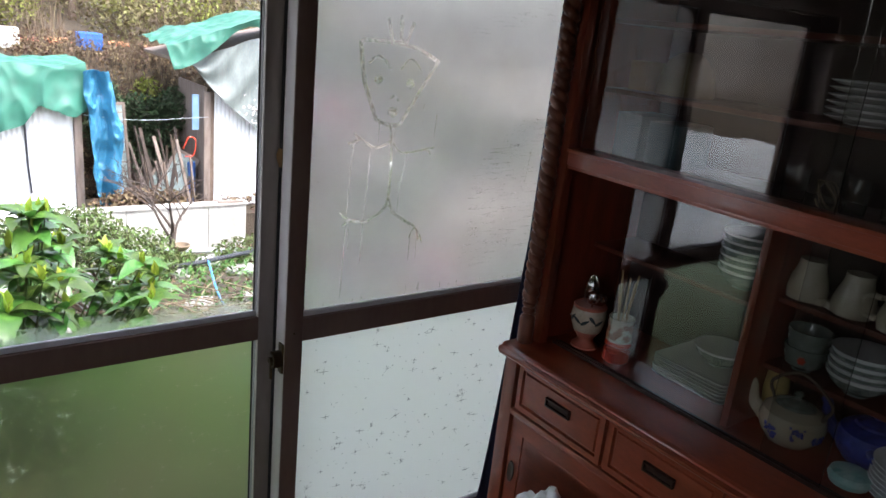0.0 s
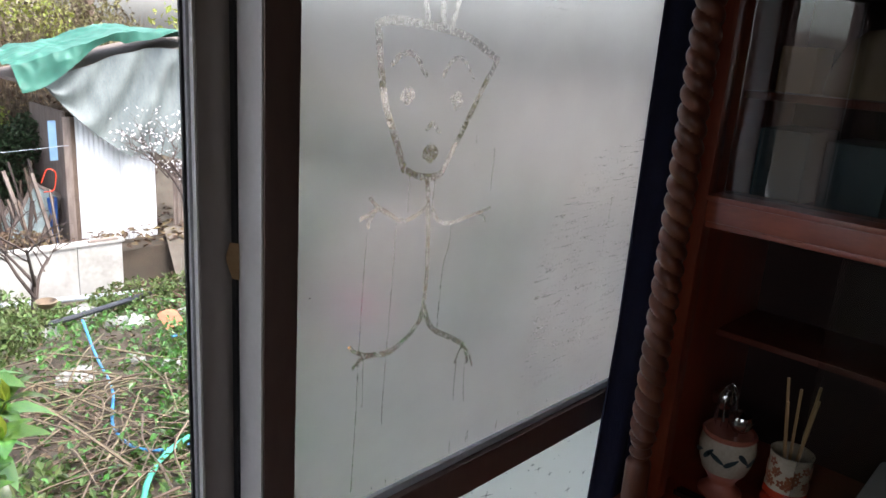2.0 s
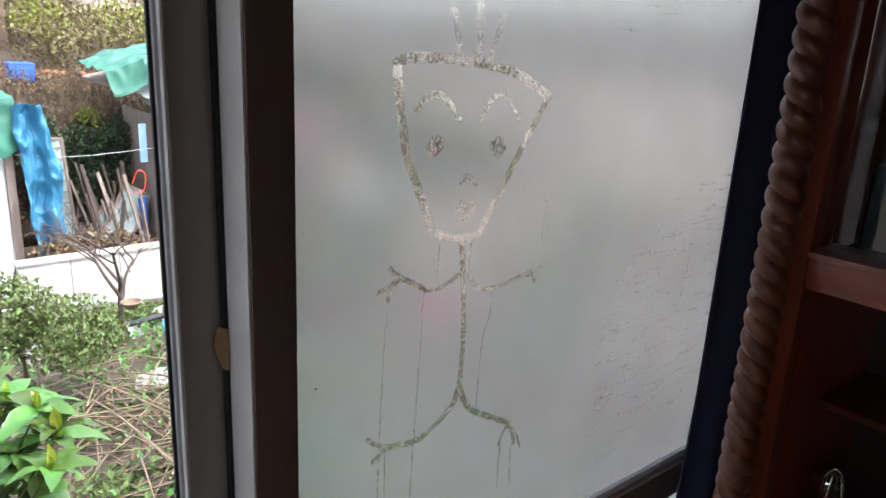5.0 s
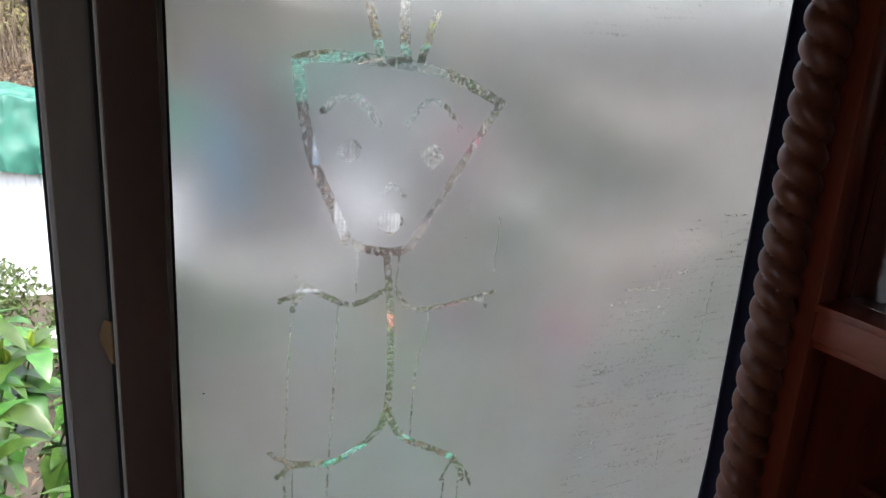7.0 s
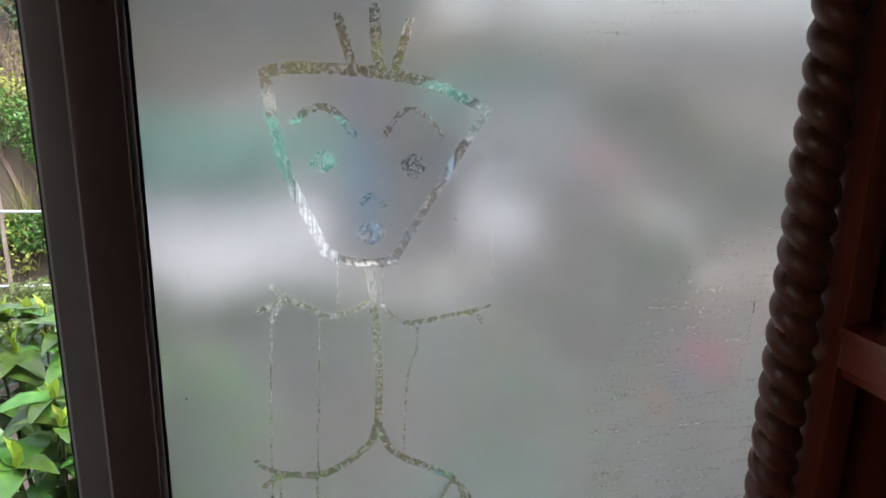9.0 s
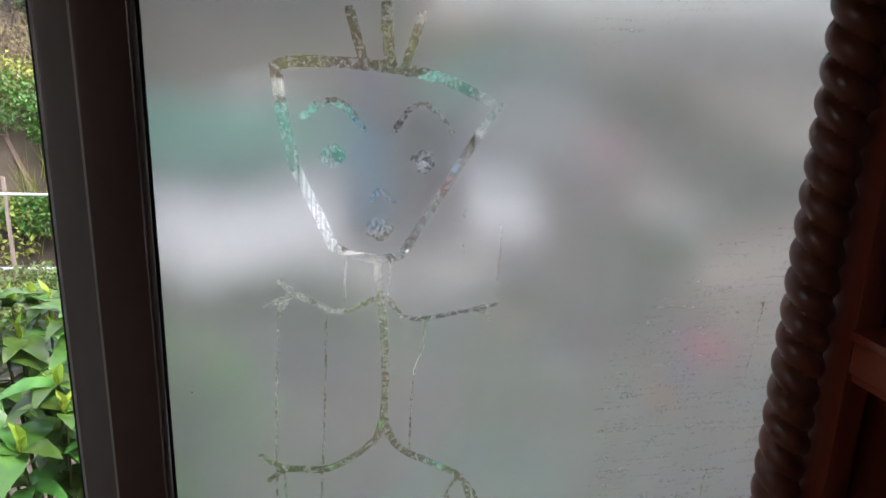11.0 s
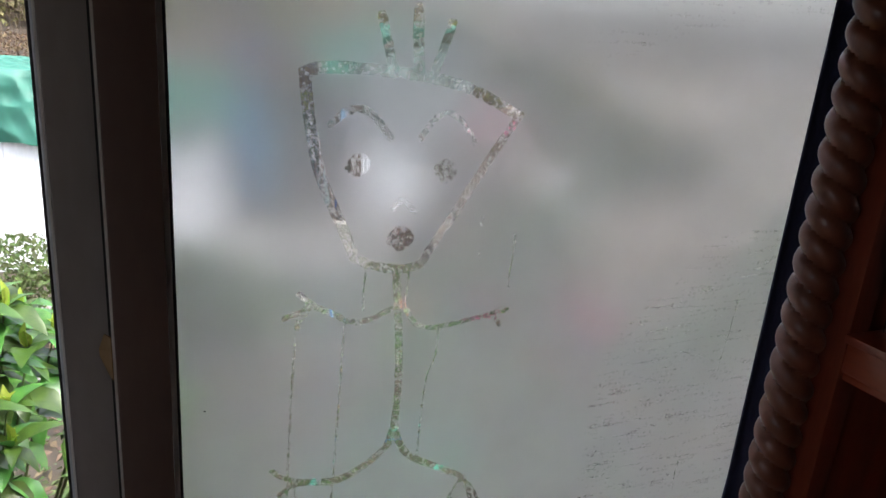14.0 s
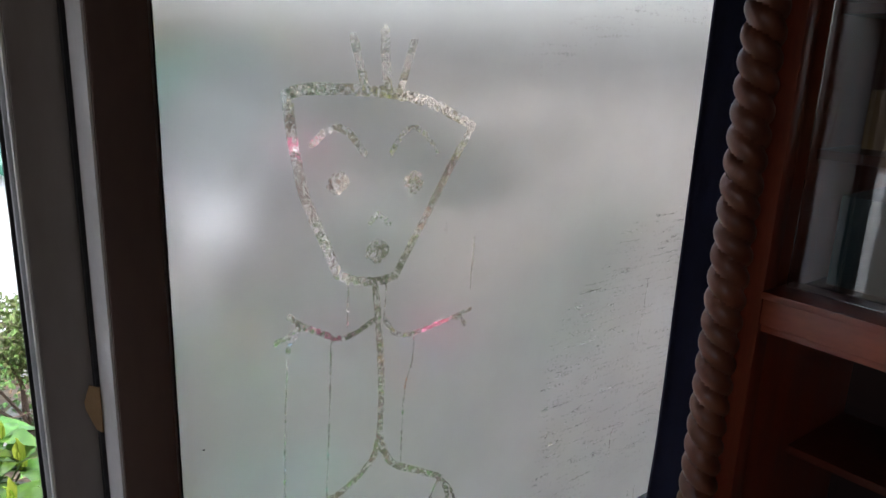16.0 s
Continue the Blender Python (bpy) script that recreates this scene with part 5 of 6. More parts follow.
shrub("flowering_shrub", (2.35, 3.8, ground_z(2.35, 3.8)), [(2.35, 3.8, -0.3, 0.35, 0.3, 0.25), (2.9, 4.0, 0.0, 0.35, 0.3, 0.3)], 2600, 0.05, M_SHRUB, "green garden shrub with pink flowers", "shrub", 35)
rp = random.Random(36)
pk = thing("pink_flowers", (2.3, 4.0, ground_z(2.3, 4.0)), "pink camellia flowers on a shrub", "flowers")
vs, fs = scatter_leaves(1500, clump_points([(2.25, 3.75, -0.42, 0.18, 0.15, 0.1), (3.95, 7.3, 0.38, 0.35, 0.2, 0.14), (3.0, 3.4, -0.5, 0.15, 0.12, 0.08)], rp), 0.07, rp)
soup("petals", vs, fs, M_PINK, pk, kind="stuff")
part("stem", tube([(2.3, 4.0, ground_z(2.3, 4.0)), (2.28, 3.9, -0.45)], 0.012, 6), M_BARK, pk)

# dry litter, twigs and stones on the ground
rl = random.Random(40)


def litter():
    x, y = rl.uniform(-2.5, 4.5), rl.uniform(0.6, 6.6)
    return (x, y, ground_z(x, y) + rl.uniform(0.0, 0.06))


vs, fs = scatter_leaves(9000, litter, 0.045, rl, 0.7)
tagged(soup("leaf_litter", vs, fs, M_DRY, at=(1, 3, -0.5)), "brown dead leaves lying over the soil", "leaf litter", kind="stuff")


def weeds():
    x = rl.gauss(1.0, 1.3)
    y = rl.uniform(1.0, 6.4)
    return (x, y, ground_z(x, y) + rl.uniform(0.0, 0.14))


near = random.Random(44)


def near_weeds():
    x, y = near.gauss(0.5, 0.7), near.uniform(0.5, 2.6)
    return (x, y, ground_z(x, y) + near.uniform(0.0, 0.16) * abs(noise.noise(Vector((x * 2, y * 2, 4)))) * 2)


vs, fs = scatter_leaves(5000, near_weeds, 0.05, near, 1.0)
tagged(soup("near_weeds", vs, fs, M_SHRUB, at=(0.5, 1.5, -0.5)), "ferny green weeds under the window", "weeds", kind="stuff")
vs, fs = scatter_leaves(11000, weeds, 0.045, rl, 1.0)
tagged(soup("ground_weeds", vs, fs, M_LEAF, at=(1, 3, -0.5)), "small green weeds growing through dead leaves", "weeds", kind="stuff")
heap = thing("brushwood_heap", (0.75, 2.7, ground_z(0.75, 2.7)), "heap of dry brown cut branches on the ground", "brushwood")
for k in range(170):
    cx, cy = rl.gauss(0.75, 0.34), rl.gauss(2.75, 0.45)
    a, ln = rl.uniform(0, 6.28), rl.uniform(0.25, 0.85)
    z = ground_z(cx, cy) + abs(rl.gauss(0.06, 0.07))
    d = Vector((math.cos(a), math.sin(a), rl.uniform(-0.15, 0.35))) * ln / 2
    c = Vector((cx, cy, z + 0.03))
    side = Vector((rl.uniform(-0.06, 0.06), rl.uniform(-0.06, 0.06), rl.uniform(-0.02, 0.05)))
    part("branch", tube(curve_points([c - d, c + side, c + d], 4), rl.uniform(0.003, 0.009), 5, None, 0.002), M_TWIG, heap)
stone_mesh = []
for k in range(4):
    bm = bmesh.new()
    bmesh.ops.create_icosphere(bm, subdivisions=2, radius=1)
    for v in bm.verts:
        v.co *= 1 + 0.35 * noise.noise(v.co * 1.3 + Vector((k * 7, 0, 0)))
        v.co.z *= 0.6
    me = bpy.data.meshes.new("stone")
    bm.to_mesh(me)
    bm.free()
    me.materials.append(M_STONE)
    stone_mesh.append(me)
for k in range(44):
    x, y = rl.uniform(-1.0, 3.0), rl.uniform(3.2, 5.8)
    s = rl.uniform(0.05, 0.15)
    ob = new("stone", rl.choice(stone_mesh))
    s *= reach(y)
    ob.matrix_basis = Matrix.Translation(site((x, y, ground_z(x, y))) + Vector((0, 0, s * 0.25))) @ Euler((0, 0, rl.uniform(0, 6))).to_matrix().to_4x4() @ Matrix.Scale(s, 4)
    tagged(ob, "grey garden stone half sunk in the soil", "stone", "garden stones")
for k, (x, y) in enumerate(((1.75, 4.0), (-2.75, 6.3), (-2.9, 6.5))):
    tagged(part("roof_tile", sheet(6, 2, lambda u, v: Vector((x + 0.15 * (u - 0.5), y + 0.14 * (v - 0.5), ground_z(x, y) + 0.05 + 0.02 * math.sin(u * 3.14) + 0.08 * v)), 0.014), M_TILE, at=(x, y, ground_z(x, y))), "broken terracotta roof tile on the ground", "roof tile", "roof tiles")


def hose(name, pts, r, material, label):
    tagged(part(name, tube(curve_points(pts, 8), r, 8), material, at=pts[0]), label, "hose")


hose("black_hose", [(-0.4, 5.4, -0.8), (0.4, 5.1, -0.78), (1.1, 4.7, -0.62), (1.7, 4.8, -0.6), (2.4, 5.3, -0.72), (3.2, 5.6, -0.75)], 0.022, M_HOSEK, "black plastic hose running over the ground")
hose("blue_hose", [(1.08, 3.85, -0.3), (1.06, 3.6, -0.46), (0.95, 3.1, -0.45), (0.78, 2.66, -0.46), (0.85, 2.36, -0.46), (1.3, 2.3, -0.46)], 0.008, M_HOSEB, "thin blue garden hose on the soil")
hose("green_hose", [(0.55, 1.9, -0.46), (0.72, 2.15, -0.44), (0.95, 2.3, -0.42), (1.3, 2.35, -0.43), (1.5, 2.2, -0.45), (1.2, 2.0, -0.45), (0.8, 1.95, -0.45)], 0.014, M_HOSEG, "coiled green garden hose on the soil")
hose("blue_rope", [(1.55, 3.6, -0.45), (1.75, 3.62, -0.44), (2.1, 3.7, -0.46)], 0.009, M_HOSEB, "short piece of blue rope")
for x, y, m, lb in ((2.62, 3.0, M_CRATE, "blue"), (2.3, 2.75, M_ORANGE, "orange")):
    z = ground_z(x, y)
    bk = thing("bucket", (x, y, z), lb + " plastic bucket standing on the soil", "bucket", "buckets")
    part("pail", lathe([(0.05, 0), (0.065, 0.12), (0.068, 0.123), (0.062, 0.123), (0.047, 0.006), (0.0, 0.006)], (x, y, z)), m, bk)
    part("bail", tube(curve_points([(x - 0.065, y, z + 0.115), (x, y - 0.04, z + 0.15), (x + 0.065, y, z + 0.115)], 6), 0.004, 6), M_STEEL, bk)

# bare young tree


def bare_tree(name, x, y, height, seed, label, r0=0.03, spread=0.5, blossoms=0, deep=3, bark=None):
    rnd = random.Random(seed)
    z = ground_z(x, y) - 0.03
    t = thing(name, (x, y, z), label, "tree")
    tips = []

    def grow(p, d, ln, r, depth):
        q1 = p + d * ln * 0.5 + Vector((rnd.uniform(-1, 1), rnd.uniform(-1, 1), rnd.uniform(-0.5, 1))) * ln * 0.07
        q2 = p + d * ln
        part("trunk" if depth == 0 else "branch", tube(curve_points([p, q1, q2], 3), r, 6 if depth < 2 else 4, None, r * 0.62), bark or M_BARK, t)
        tips.append(q2)
        if depth >= deep:
            return
        for k in range(3 if depth else 4):
            a = rnd.uniform(0, 6.28)
            nd = (d + Vector((math.cos(a), math.sin(a), rnd.uniform(-0.1, 0.5))) * rnd.uniform(0.6, 1.1)).normalized()
            grow(p.lerp(q2, rnd.uniform(0.55, 1.0)), nd, ln * rnd.uniform(0.5, 0.75), r * 0.55, depth + 1)

    grow(Vector((x, y, z)), Vector((rnd.uniform(-0.1, 0.1), 0, 1)).normalized(), height * spread, r0, 0)
    if blossoms:
        vs, fs = scatter_leaves(blossoms, lambda: rnd.choice(tips) + Vector((rnd.gauss(0, 0.06), rnd.gauss(0, 0.06), rnd.gauss(0, 0.04))), 0.035, rnd)
        soup("blossom", vs, fs, M_BLOSSOM, t, kind="stuff")
    return t


bare_tree("bare_tree", 1.0, 4.45, 1.3, 50, "small leafless tree with thin dark twigs", 0.024, 0.42, 0, 5, M_DARKBARK)
bare_tree("plum_tree", 3.2, 6.6, 2.0, 53, "leafless plum tree with a few white blossoms", 0.03, 0.5, 300, 4, M_DARKBARK)
bare_tree("plum_tree", 3.75, 6.2, 2.2, 52, "leafless plum tree with a few white blossoms", 0.05, 0.5, 420)
nest = tagged(part("bird_nest", lathe([(0.03, 0), (0.06, 0.02), (0.075, 0.05), (0.065, 0.055), (0.045, 0.03), (0.0, 0.02)], (1.03, 4.35, -0.36), 18), M_TWIG, at=(1.03, 4.35, -0.36)), "small brown clay pot hung among the branches", "pot")

# ---- low wall and pipe ----
lw = thing("low_wall", (1.6, 6.8, -1.25), "pale low concrete block wall with stained foot", "wall", kind="structure")
for k in range(4):
    xa = 0.72 + 0.455 * k
    part("block", box((xa, 6.75, -1.3), (xa + 0.45, 6.87, -0.67), 0.006), M_CONC, lw)
part("coping", box((0.7, 6.73, -0.67), (2.56, 6.89, -0.645), 0.004), M_CONC, lw)
part("slat", box((2.2, 6.74, -0.644), (2.5, 6.8, -0.625), 0.003), M_OLDWOOD, lw, "dark strip lying on the wall")
pp = thing("water_pipe", (1.8, 6.45, -1.1), "grey plastic water pipe on short props", "pipe")
part("pipe", tube([(0.2, 6.5, -0.98), (1.6, 6.48, -1.08), (2.4, 6.46, -1.15), (3.6, 6.45, -1.22)], 0.03, 10), M_PIPE, pp)
for x in (0.5, 1.6, 2.7):
    part("prop", box((x, 6.45, -1.35), (x + 0.05, 6.52, -1.02 - 0.075 * (x - 0.2)), 0.003), M_OLDWOOD, pp)

# ---- sheds ----


def corrugated(xa, xb, y, za, zb, pitch=0.052, deep=0.006):
    n = int((xb - xa) / pitch * 6)
    return sheet(n, 2, lambda u, v: Vector((xa + (xb - xa) * u, y + deep * math.cos((xa + (xb - xa) * u) / pitch * 6.2832), za + (zb - za) * v)), 0.002)


def rumple(p, amp, seed, f=2.2):
    return p + Vector((noise.noise(p * f + Vector((seed, 0, 0))) * amp * 0.4, noise.noise(p * f + Vector((0, seed, 0))) * amp, noise.noise(p * f + Vector((0, 0, seed))) * amp * 0.7))


def crease(p, amp, seed, f=3.0):
    """Sharp folds: ridges where the noise crosses zero."""
    q = Vector((p.x * f, p.y * f, p.z * f * 0.6)) + Vector((seed, seed * 2, 0))
    k = 1 - 2.6 * abs(noise.noise(q)) + 0.5 * (1 - 2.6 * abs(noise.noise(q * 2.3)))
    return p + Vector((0, -amp * k, amp * 0.6 * k))


sh = thing("shed", (-0.75, 8.2, -1.25), "white corrugated shed under green and blue tarpaulins", "shed", "sheds")
for k, (xa, xb) in enumerate(((-1.77, -1.3), (-1.3, -0.82), (-0.82, -0.08), (-0.08, 0.36), (0.36, 0.82))):
    part("wall_sheet", corrugated(xa + 0.003, xb, 7.5 - 0.006 * (k % 2), -1.25, 0.42), M_CORR, sh)
part("side_wall", box((-1.77, 7.52, -1.25), (-1.74, 8.15, 0.5)), M_CORR, sh, smooth=False)
part("side_wall", box((0.79, 7.52, -1.25), (0.82, 8.15, 0.5)), M_OLDWOOD, sh, smooth=False)
part("post", box((0.82, 7.44, -1.25), (0.90, 7.52, 0.5), 0.006), M_OLDWOOD, sh)
part("roof", box((-1.9, 7.42, 0.50), (0.95, 8.5, 0.53), 0.003), M_OLDWOOD, sh)
part("batten", tube([(0.34, 7.47, 0.2), (0.35, 7.47, -0.3), (0.37, 7.47, -0.6)], 0.012, 5), M_HOSEK, sh, "dark hanging cord")


def tarp_l(u, v):
    x = -1.98 + 2.92 * u
    hem = float(np.interp(x, [-1.98, -1.2, -0.5, -0.04, 0.32, 0.47, 0.62, 0.81, 0.95], [0.2, 0.1, 0.0, 0.04, 0.2, 0.38, 0.33, 0.24, 0.3]))
    if v < 0.5:
        p = Vector((x, 8.45 - 1.05 * v * 2, 0.80 + 0.05 * math.sin(u * 7) - 0.06 * v))
    else:
        t = (v - 0.5) * 2
        p = Vector((x, 7.40 - 0.05 * math.sin(t * 2.2) - 0.04 * math.sin(x * 11) * t, 0.76 + (hem - 0.76) * t))
    return crease(rumple(p, 0.06, 3), 0.05, 8, 2.4)


part("green_tarpaulin", sheet(160, 60, tarp_l, 0.003), M_TARP, sh, "crumpled green tarpaulin over the roof")


def blue_tarp(u, v):
    w = 0.26 + 0.1 * v + 0.05 * math.sin(v * 5)
    p = Vector((0.9 + 0.1 * v + w * u, 7.36 - 0.06 * math.sin(u * 9 + v * 2) - 0.05 * v, 0.72 - 1.5 * v - 0.1 * u * v))
    return crease(rumple(p, 0.08, 9, 4), 0.05, 5, 4.5)


part("blue_tarpaulin", sheet(36, 110, blue_tarp, 0.003), M_BLUETARP, sh, "blue tarpaulin hanging at the corner")

s2 = thing("shed", (3.0, 8.0, -1.25), "white corrugated shed under a green tarpaulin and a torn grey sheet", "shed", "sheds")
part("wall_sheet", corrugated(2.40, 2.86, 7.5, -1.25, 0.55), M_CORR, s2)
part("wall_sheet", corrugated(2.86, 3.26, 7.494, -1.25, 0.55), M_CORR, s2)
part("wall_sheet", corrugated(3.5, 4.5, 7.56, -1.25, 0.55), M_OLDWOOD, s2)
part("post", box((2.26, 7.45, -1.25), (2.34, 7.54, 0.55), 0.006), M_OLDWOOD, s2)
part("post", box((2.345, 7.49, -1.25), (2.395, 7.55, 0.55), 0.005), M_BARK, s2)
part("side_wall", box((2.3, 7.56, -1.25), (2.33, 8.6, 0.6)), M_OLDWOOD, s2, smooth=False)
part("blue_strip", box((2.12, 7.46, 0.1), (2.2, 7.48, 0.52), 0.003), M_PALEBLUE, s2, "pale blue board")
roof2 = bmesh.new()
box((1.95, 7.42, 0.88), (4.6, 8.9, 0.92), 0.004, roof2)
bmesh.ops.rotate(roof2, cent=(1.95, 7.4, 0.9), matrix=Matrix.Rotation(radians(-14), 3, "Y"), verts=roof2.verts)
part("roof", roof2, M_OLDWOOD, s2)


def tarp_r(u, v):
    x = 1.80 + 2.1 * u
    top = 1.07 + 0.33 * min(u * 2.1, 1.2)
    low = top - (0.26 - 0.20 * min(u * 2.4, 1.0) + 0.05 * math.sin(u * 14))
    if v < 0.5:
        p = Vector((x, 8.6 - 1.25 * v * 2, top + 0.02 * math.sin(u * 12)))
    else:
        t = (v - 0.5) * 2
        p = Vector((x + 0.06 * t, 7.33 - 0.05 * math.sin(u * 10) * t, top + (low - top) * t))
    return crease(rumple(p, 0.05, 5, 2.8), 0.045, 9, 2.8)


part("green_tarpaulin", sheet(100, 50, tarp_r, 0.003), M_TARP, s2, "crumpled green tarpaulin on the roof edge")


def grey_sheet(u, v):
    x = 1.98 + 1.75 * u
    top = 0.92 + 0.38 * min(u * 1.5, 1)
    low = 0.86 - 0.78 * min(u / 0.5, 1) - 0.06 * math.sin(u * 8)
    p = Vector((x + 0.12 * v * (1 - u), 7.38 - 0.035 * math.sin((u + 0.4 * v) * 24) - 0.05 * v, top + (low - top) * v))
    return rumple(p, 0.035, 12, 3)


part("grey_sheet", sheet(70, 36, grey_sheet, 0.003), M_GREYTARP, s2, "weathered grey plastic sheet hanging in folds")

# things stored between the sheds


def old_sash(x, y, z, w, h, rx, ry, rz, bars, label):
    s = thing("old_window", (x, y, z), label, "old window", "stored windows")
    m = Matrix.Translation((x, y, z)) @ Euler((radians(rx), radians(ry), radians(rz))).to_matrix().to_4x4()
    specs = [((0, -0.015, 0), (0.035, 0.015, h)), ((w - 0.035, -0.015, 0), (w, 0.015, h)), ((0.035, -0.015, 0), (w - 0.035, 0.015, 0.04)), ((0.035, -0.015, h - 0.035), (w - 0.035, 0.015, h))]
    for i in range(bars):
        zz = h * (i + 1) / (bars + 1)
        specs.append(((0.035, -0.01, zz - 0.008), (w - 0.035, 0.01, zz + 0.008)))
    for lo, hi in specs:
        bm = box(lo, hi, 0.002)
        bmesh.ops.transform(bm, matrix=m, verts=bm.verts)
        part("frame_bar", bm, M_OLDWOOD, s)
    bm = box((0.035, -0.003, 0.04), (w - 0.035, 0.003, h - 0.035))
    bmesh.ops.transform(bm, matrix=m, verts=bm.verts)
    part("pane", bm, M_OLDGLASS, s, "dusty grey-green pane", smooth=False)


old_sash(1.18, 7.85, -0.86, 0.36, 1.2, -8, 0, 12, 9, "old barred wooden window leaning by the shed")
old_sash(1.58, 7.55, -0.86, 0.34, 0.85, -14, 32, 0, 0, "old glazed sash leaning askew")
old_sash(1.42, 7.7, -0.86, 0.3, 0.7, -14, 40, 0, 0, "old glazed sash leaning askew")
rq = random.Random(70)
for k in range(20):
    x = rq.uniform(1.66, 2.22)
    ln = rq.uniform(0.5, 1.0)
    lean = rq.uniform(-0.28, 0.28)
    wd = rq.uniform(0.01, 0.024)
    bm = box((-wd, -0.008, 0), (wd, 0.008, ln), 0.002)
    bmesh.ops.transform(bm, matrix=Matrix.Translation((x, 7.5 + 0.018 * k, -0.86)) @ Euler((-0.12, lean, rq.uniform(-0.5, 0.5))).to_matrix().to_4x4(), verts=bm.verts)
    tagged(part("plank", bm, rq.choice((M_OLDWOOD, M_BARK, M_DARKBARK)), at=(x, 7.5, -0.86)), "weathered plank leaning between the sheds", "plank", "leaning planks")
hose("red_hose", [(2.0, 7.42, -0.12), (2.06, 7.4, 0.02), (2.14, 7.4, -0.02), (2.12, 7.42, -0.2), (2.02, 7.42, -0.22)], 0.007, M_RED, "red hose loop hung on the planks")
tagged(part("blue_drum", lathe([(0.045, 0), (0.05, 0.02), (0.05, 0.5), (0.045, 0.52), (0.0, 0.52)], (2.19, 7.72, -0.87), 20), M_CRATE, at=(2.16, 7.72, -0.87)), "blue plastic drum between the sheds", "drum")
vs, fs = scatter_leaves(1500, clump_points([(1.2, 7.1, -0.66, 0.3, 0.15, 0.12), (1.5, 7.15, -0.65, 0.35, 0.15, 0.14), (1.75, 7.1, -0.68, 0.2, 0.1, 0.1)], rl), 0.06, rl)
tagged(soup("dry_plants", vs, fs, M_DRY, at=(1.4, 7.1, -0.85)), "dry brown flower heads behind the low wall", "dry plants", kind="stuff")

# pale fence rails
fn = thing("fence", (-3.2, 7.2, -1.25), "pale horizontal pole fence", "fence")
for z in (0.0, -0.78):
    part("pole", tube([(-5.5, 7.25, z + 0.12), (-3.4, 7.2, z + 0.02), (-1.9, 7.15, z - 0.03)], 0.015, 10), M_PIPE, fn)
for x in (-5.2, -3.9, -2.6):
    part("post", box((x, 7.24, -1.3), (x + 0.035, 7.275, 0.15), 0.004), M_OLDWOOD, fn)
wb = tagged(part("white_board", box((4.75, 7.3, -1.25), (5.35, 7.4, -0.35), 0.006), M_CORR, at=(5.0, 7.35, -1.25)), "white board standing by the shed", "board")

# crate and block on the bank
cr = thing("plastic_crate", (1.42, 9.55, ground_z(1.42, 9.55)), "blue plastic crate on the bank", "crate")
zc = ground_z(1.42, 9.55) + 0.05
for lo, hi in (((1.28, 9.42, zc), (1.56, 9.44, zc + 0.22)), ((1.28, 9.68, zc), (1.56, 9.7, zc + 0.22)), ((1.28, 9.44, zc), (1.3, 9.68, zc + 0.22)), ((1.54, 9.44, zc), (1.56, 9.68, zc + 0.22))):
    part("side", box(lo, hi, 0.004), M_CRATE, cr)
for k in range(4):
    part("rib", box((1.275, 9.41, zc + 0.02 + 0.06 * k), (1.565, 9.42, zc + 0.035 + 0.06 * k), 0.002), M_CRATE, cr)
bb = tagged(part("concrete_block", box((-0.5, 9.5, ground_z(0, 9.6) - 0.05), (0.6, 9.8, ground_z(0, 9.6) + 0.26), 0.01), M_CONC, at=(0, 9.6, ground_z(0, 9.6))), "pale concrete block on the bank", "block")
for k in range(9):
    x = 0.6 + 0.4 * k
    y = 10.0 + 0.1 * (k % 2)
    tagged(part("roof_tile", box((x, y, ground_z(x, y) - 0.02), (x + 0.3, y + 0.2, ground_z(x, y) + 0.05), 0.01, None, Euler((0.2, 0, 0.2 * (k % 3))).to_matrix().to_4x4()), M_TILE, at=(x, y, ground_z(x, y))), "terracotta tile lying on the bank", "roof tile", "roof tiles")

# bank and hill vegetation
rh = random.Random(80)


def on_hill(xa, xb, ya, yb, up):
    def one():
        x, y = rh.uniform(xa, xb), rh.uniform(ya, yb)
        return (x, y, ground_z(x, y) + up * rh.random() ** 1.5 * (0.6 + 0.7 * abs(noise.noise(Vector((x * 0.9, y * 0.9, 0))))))
    return one


vs, fs = scatter_leaves(9000, on_hill(0.5, 5.0, 8.2, 9.4, 0.3), 0.06, rh)
tagged(soup("bank_plants", vs, fs, M_DRY, at=(1.7, 8.8, 0)), "brown dry ferns hanging over the bank", "dry plants", kind="stuff")
vs, fs = scatter_leaves(9000, clump_points([(1.9, 8.4, -0.35, 0.4, 0.3, 0.35), (1.75, 8.5, 0.1, 0.4, 0.25, 0.3), (2.3, 8.5, 0.2, 0.35, 0.25, 0.3), (1.4, 8.5, -0.1, 0.3, 0.2, 0.4), (1.2, 8.6, 0.4, 0.35, 0.2, 0.2)], rh), 0.05, rh)
tagged(soup("bank_weeds", vs, fs, M_DARKHILL, at=(1.7, 8.8, 0)), "dark green ferns on the bank", "ferns", kind="stuff")
vs, fs = scatter_leaves(15000, on_hill(-5, 6, 9.2, 10.9, 0.1), 0.05, rh)
tagged(soup("bank_litter", vs, fs, M_DRY, at=(1.7, 10, 1)), "dry leaf litter on top of the bank", "leaf litter", kind="stuff")


def hill_blobs(n, xa, xb, ya, yb, r0, r1, lift):
    out = []
    for _ in range(n):
        x, y, r = rh.uniform(xa, xb), rh.uniform(ya, yb), rh.uniform(r0, r1)
        out.append((x, y, ground_z(x, y) + r * lift, r * 1.2, r, r * 0.85))
    return out


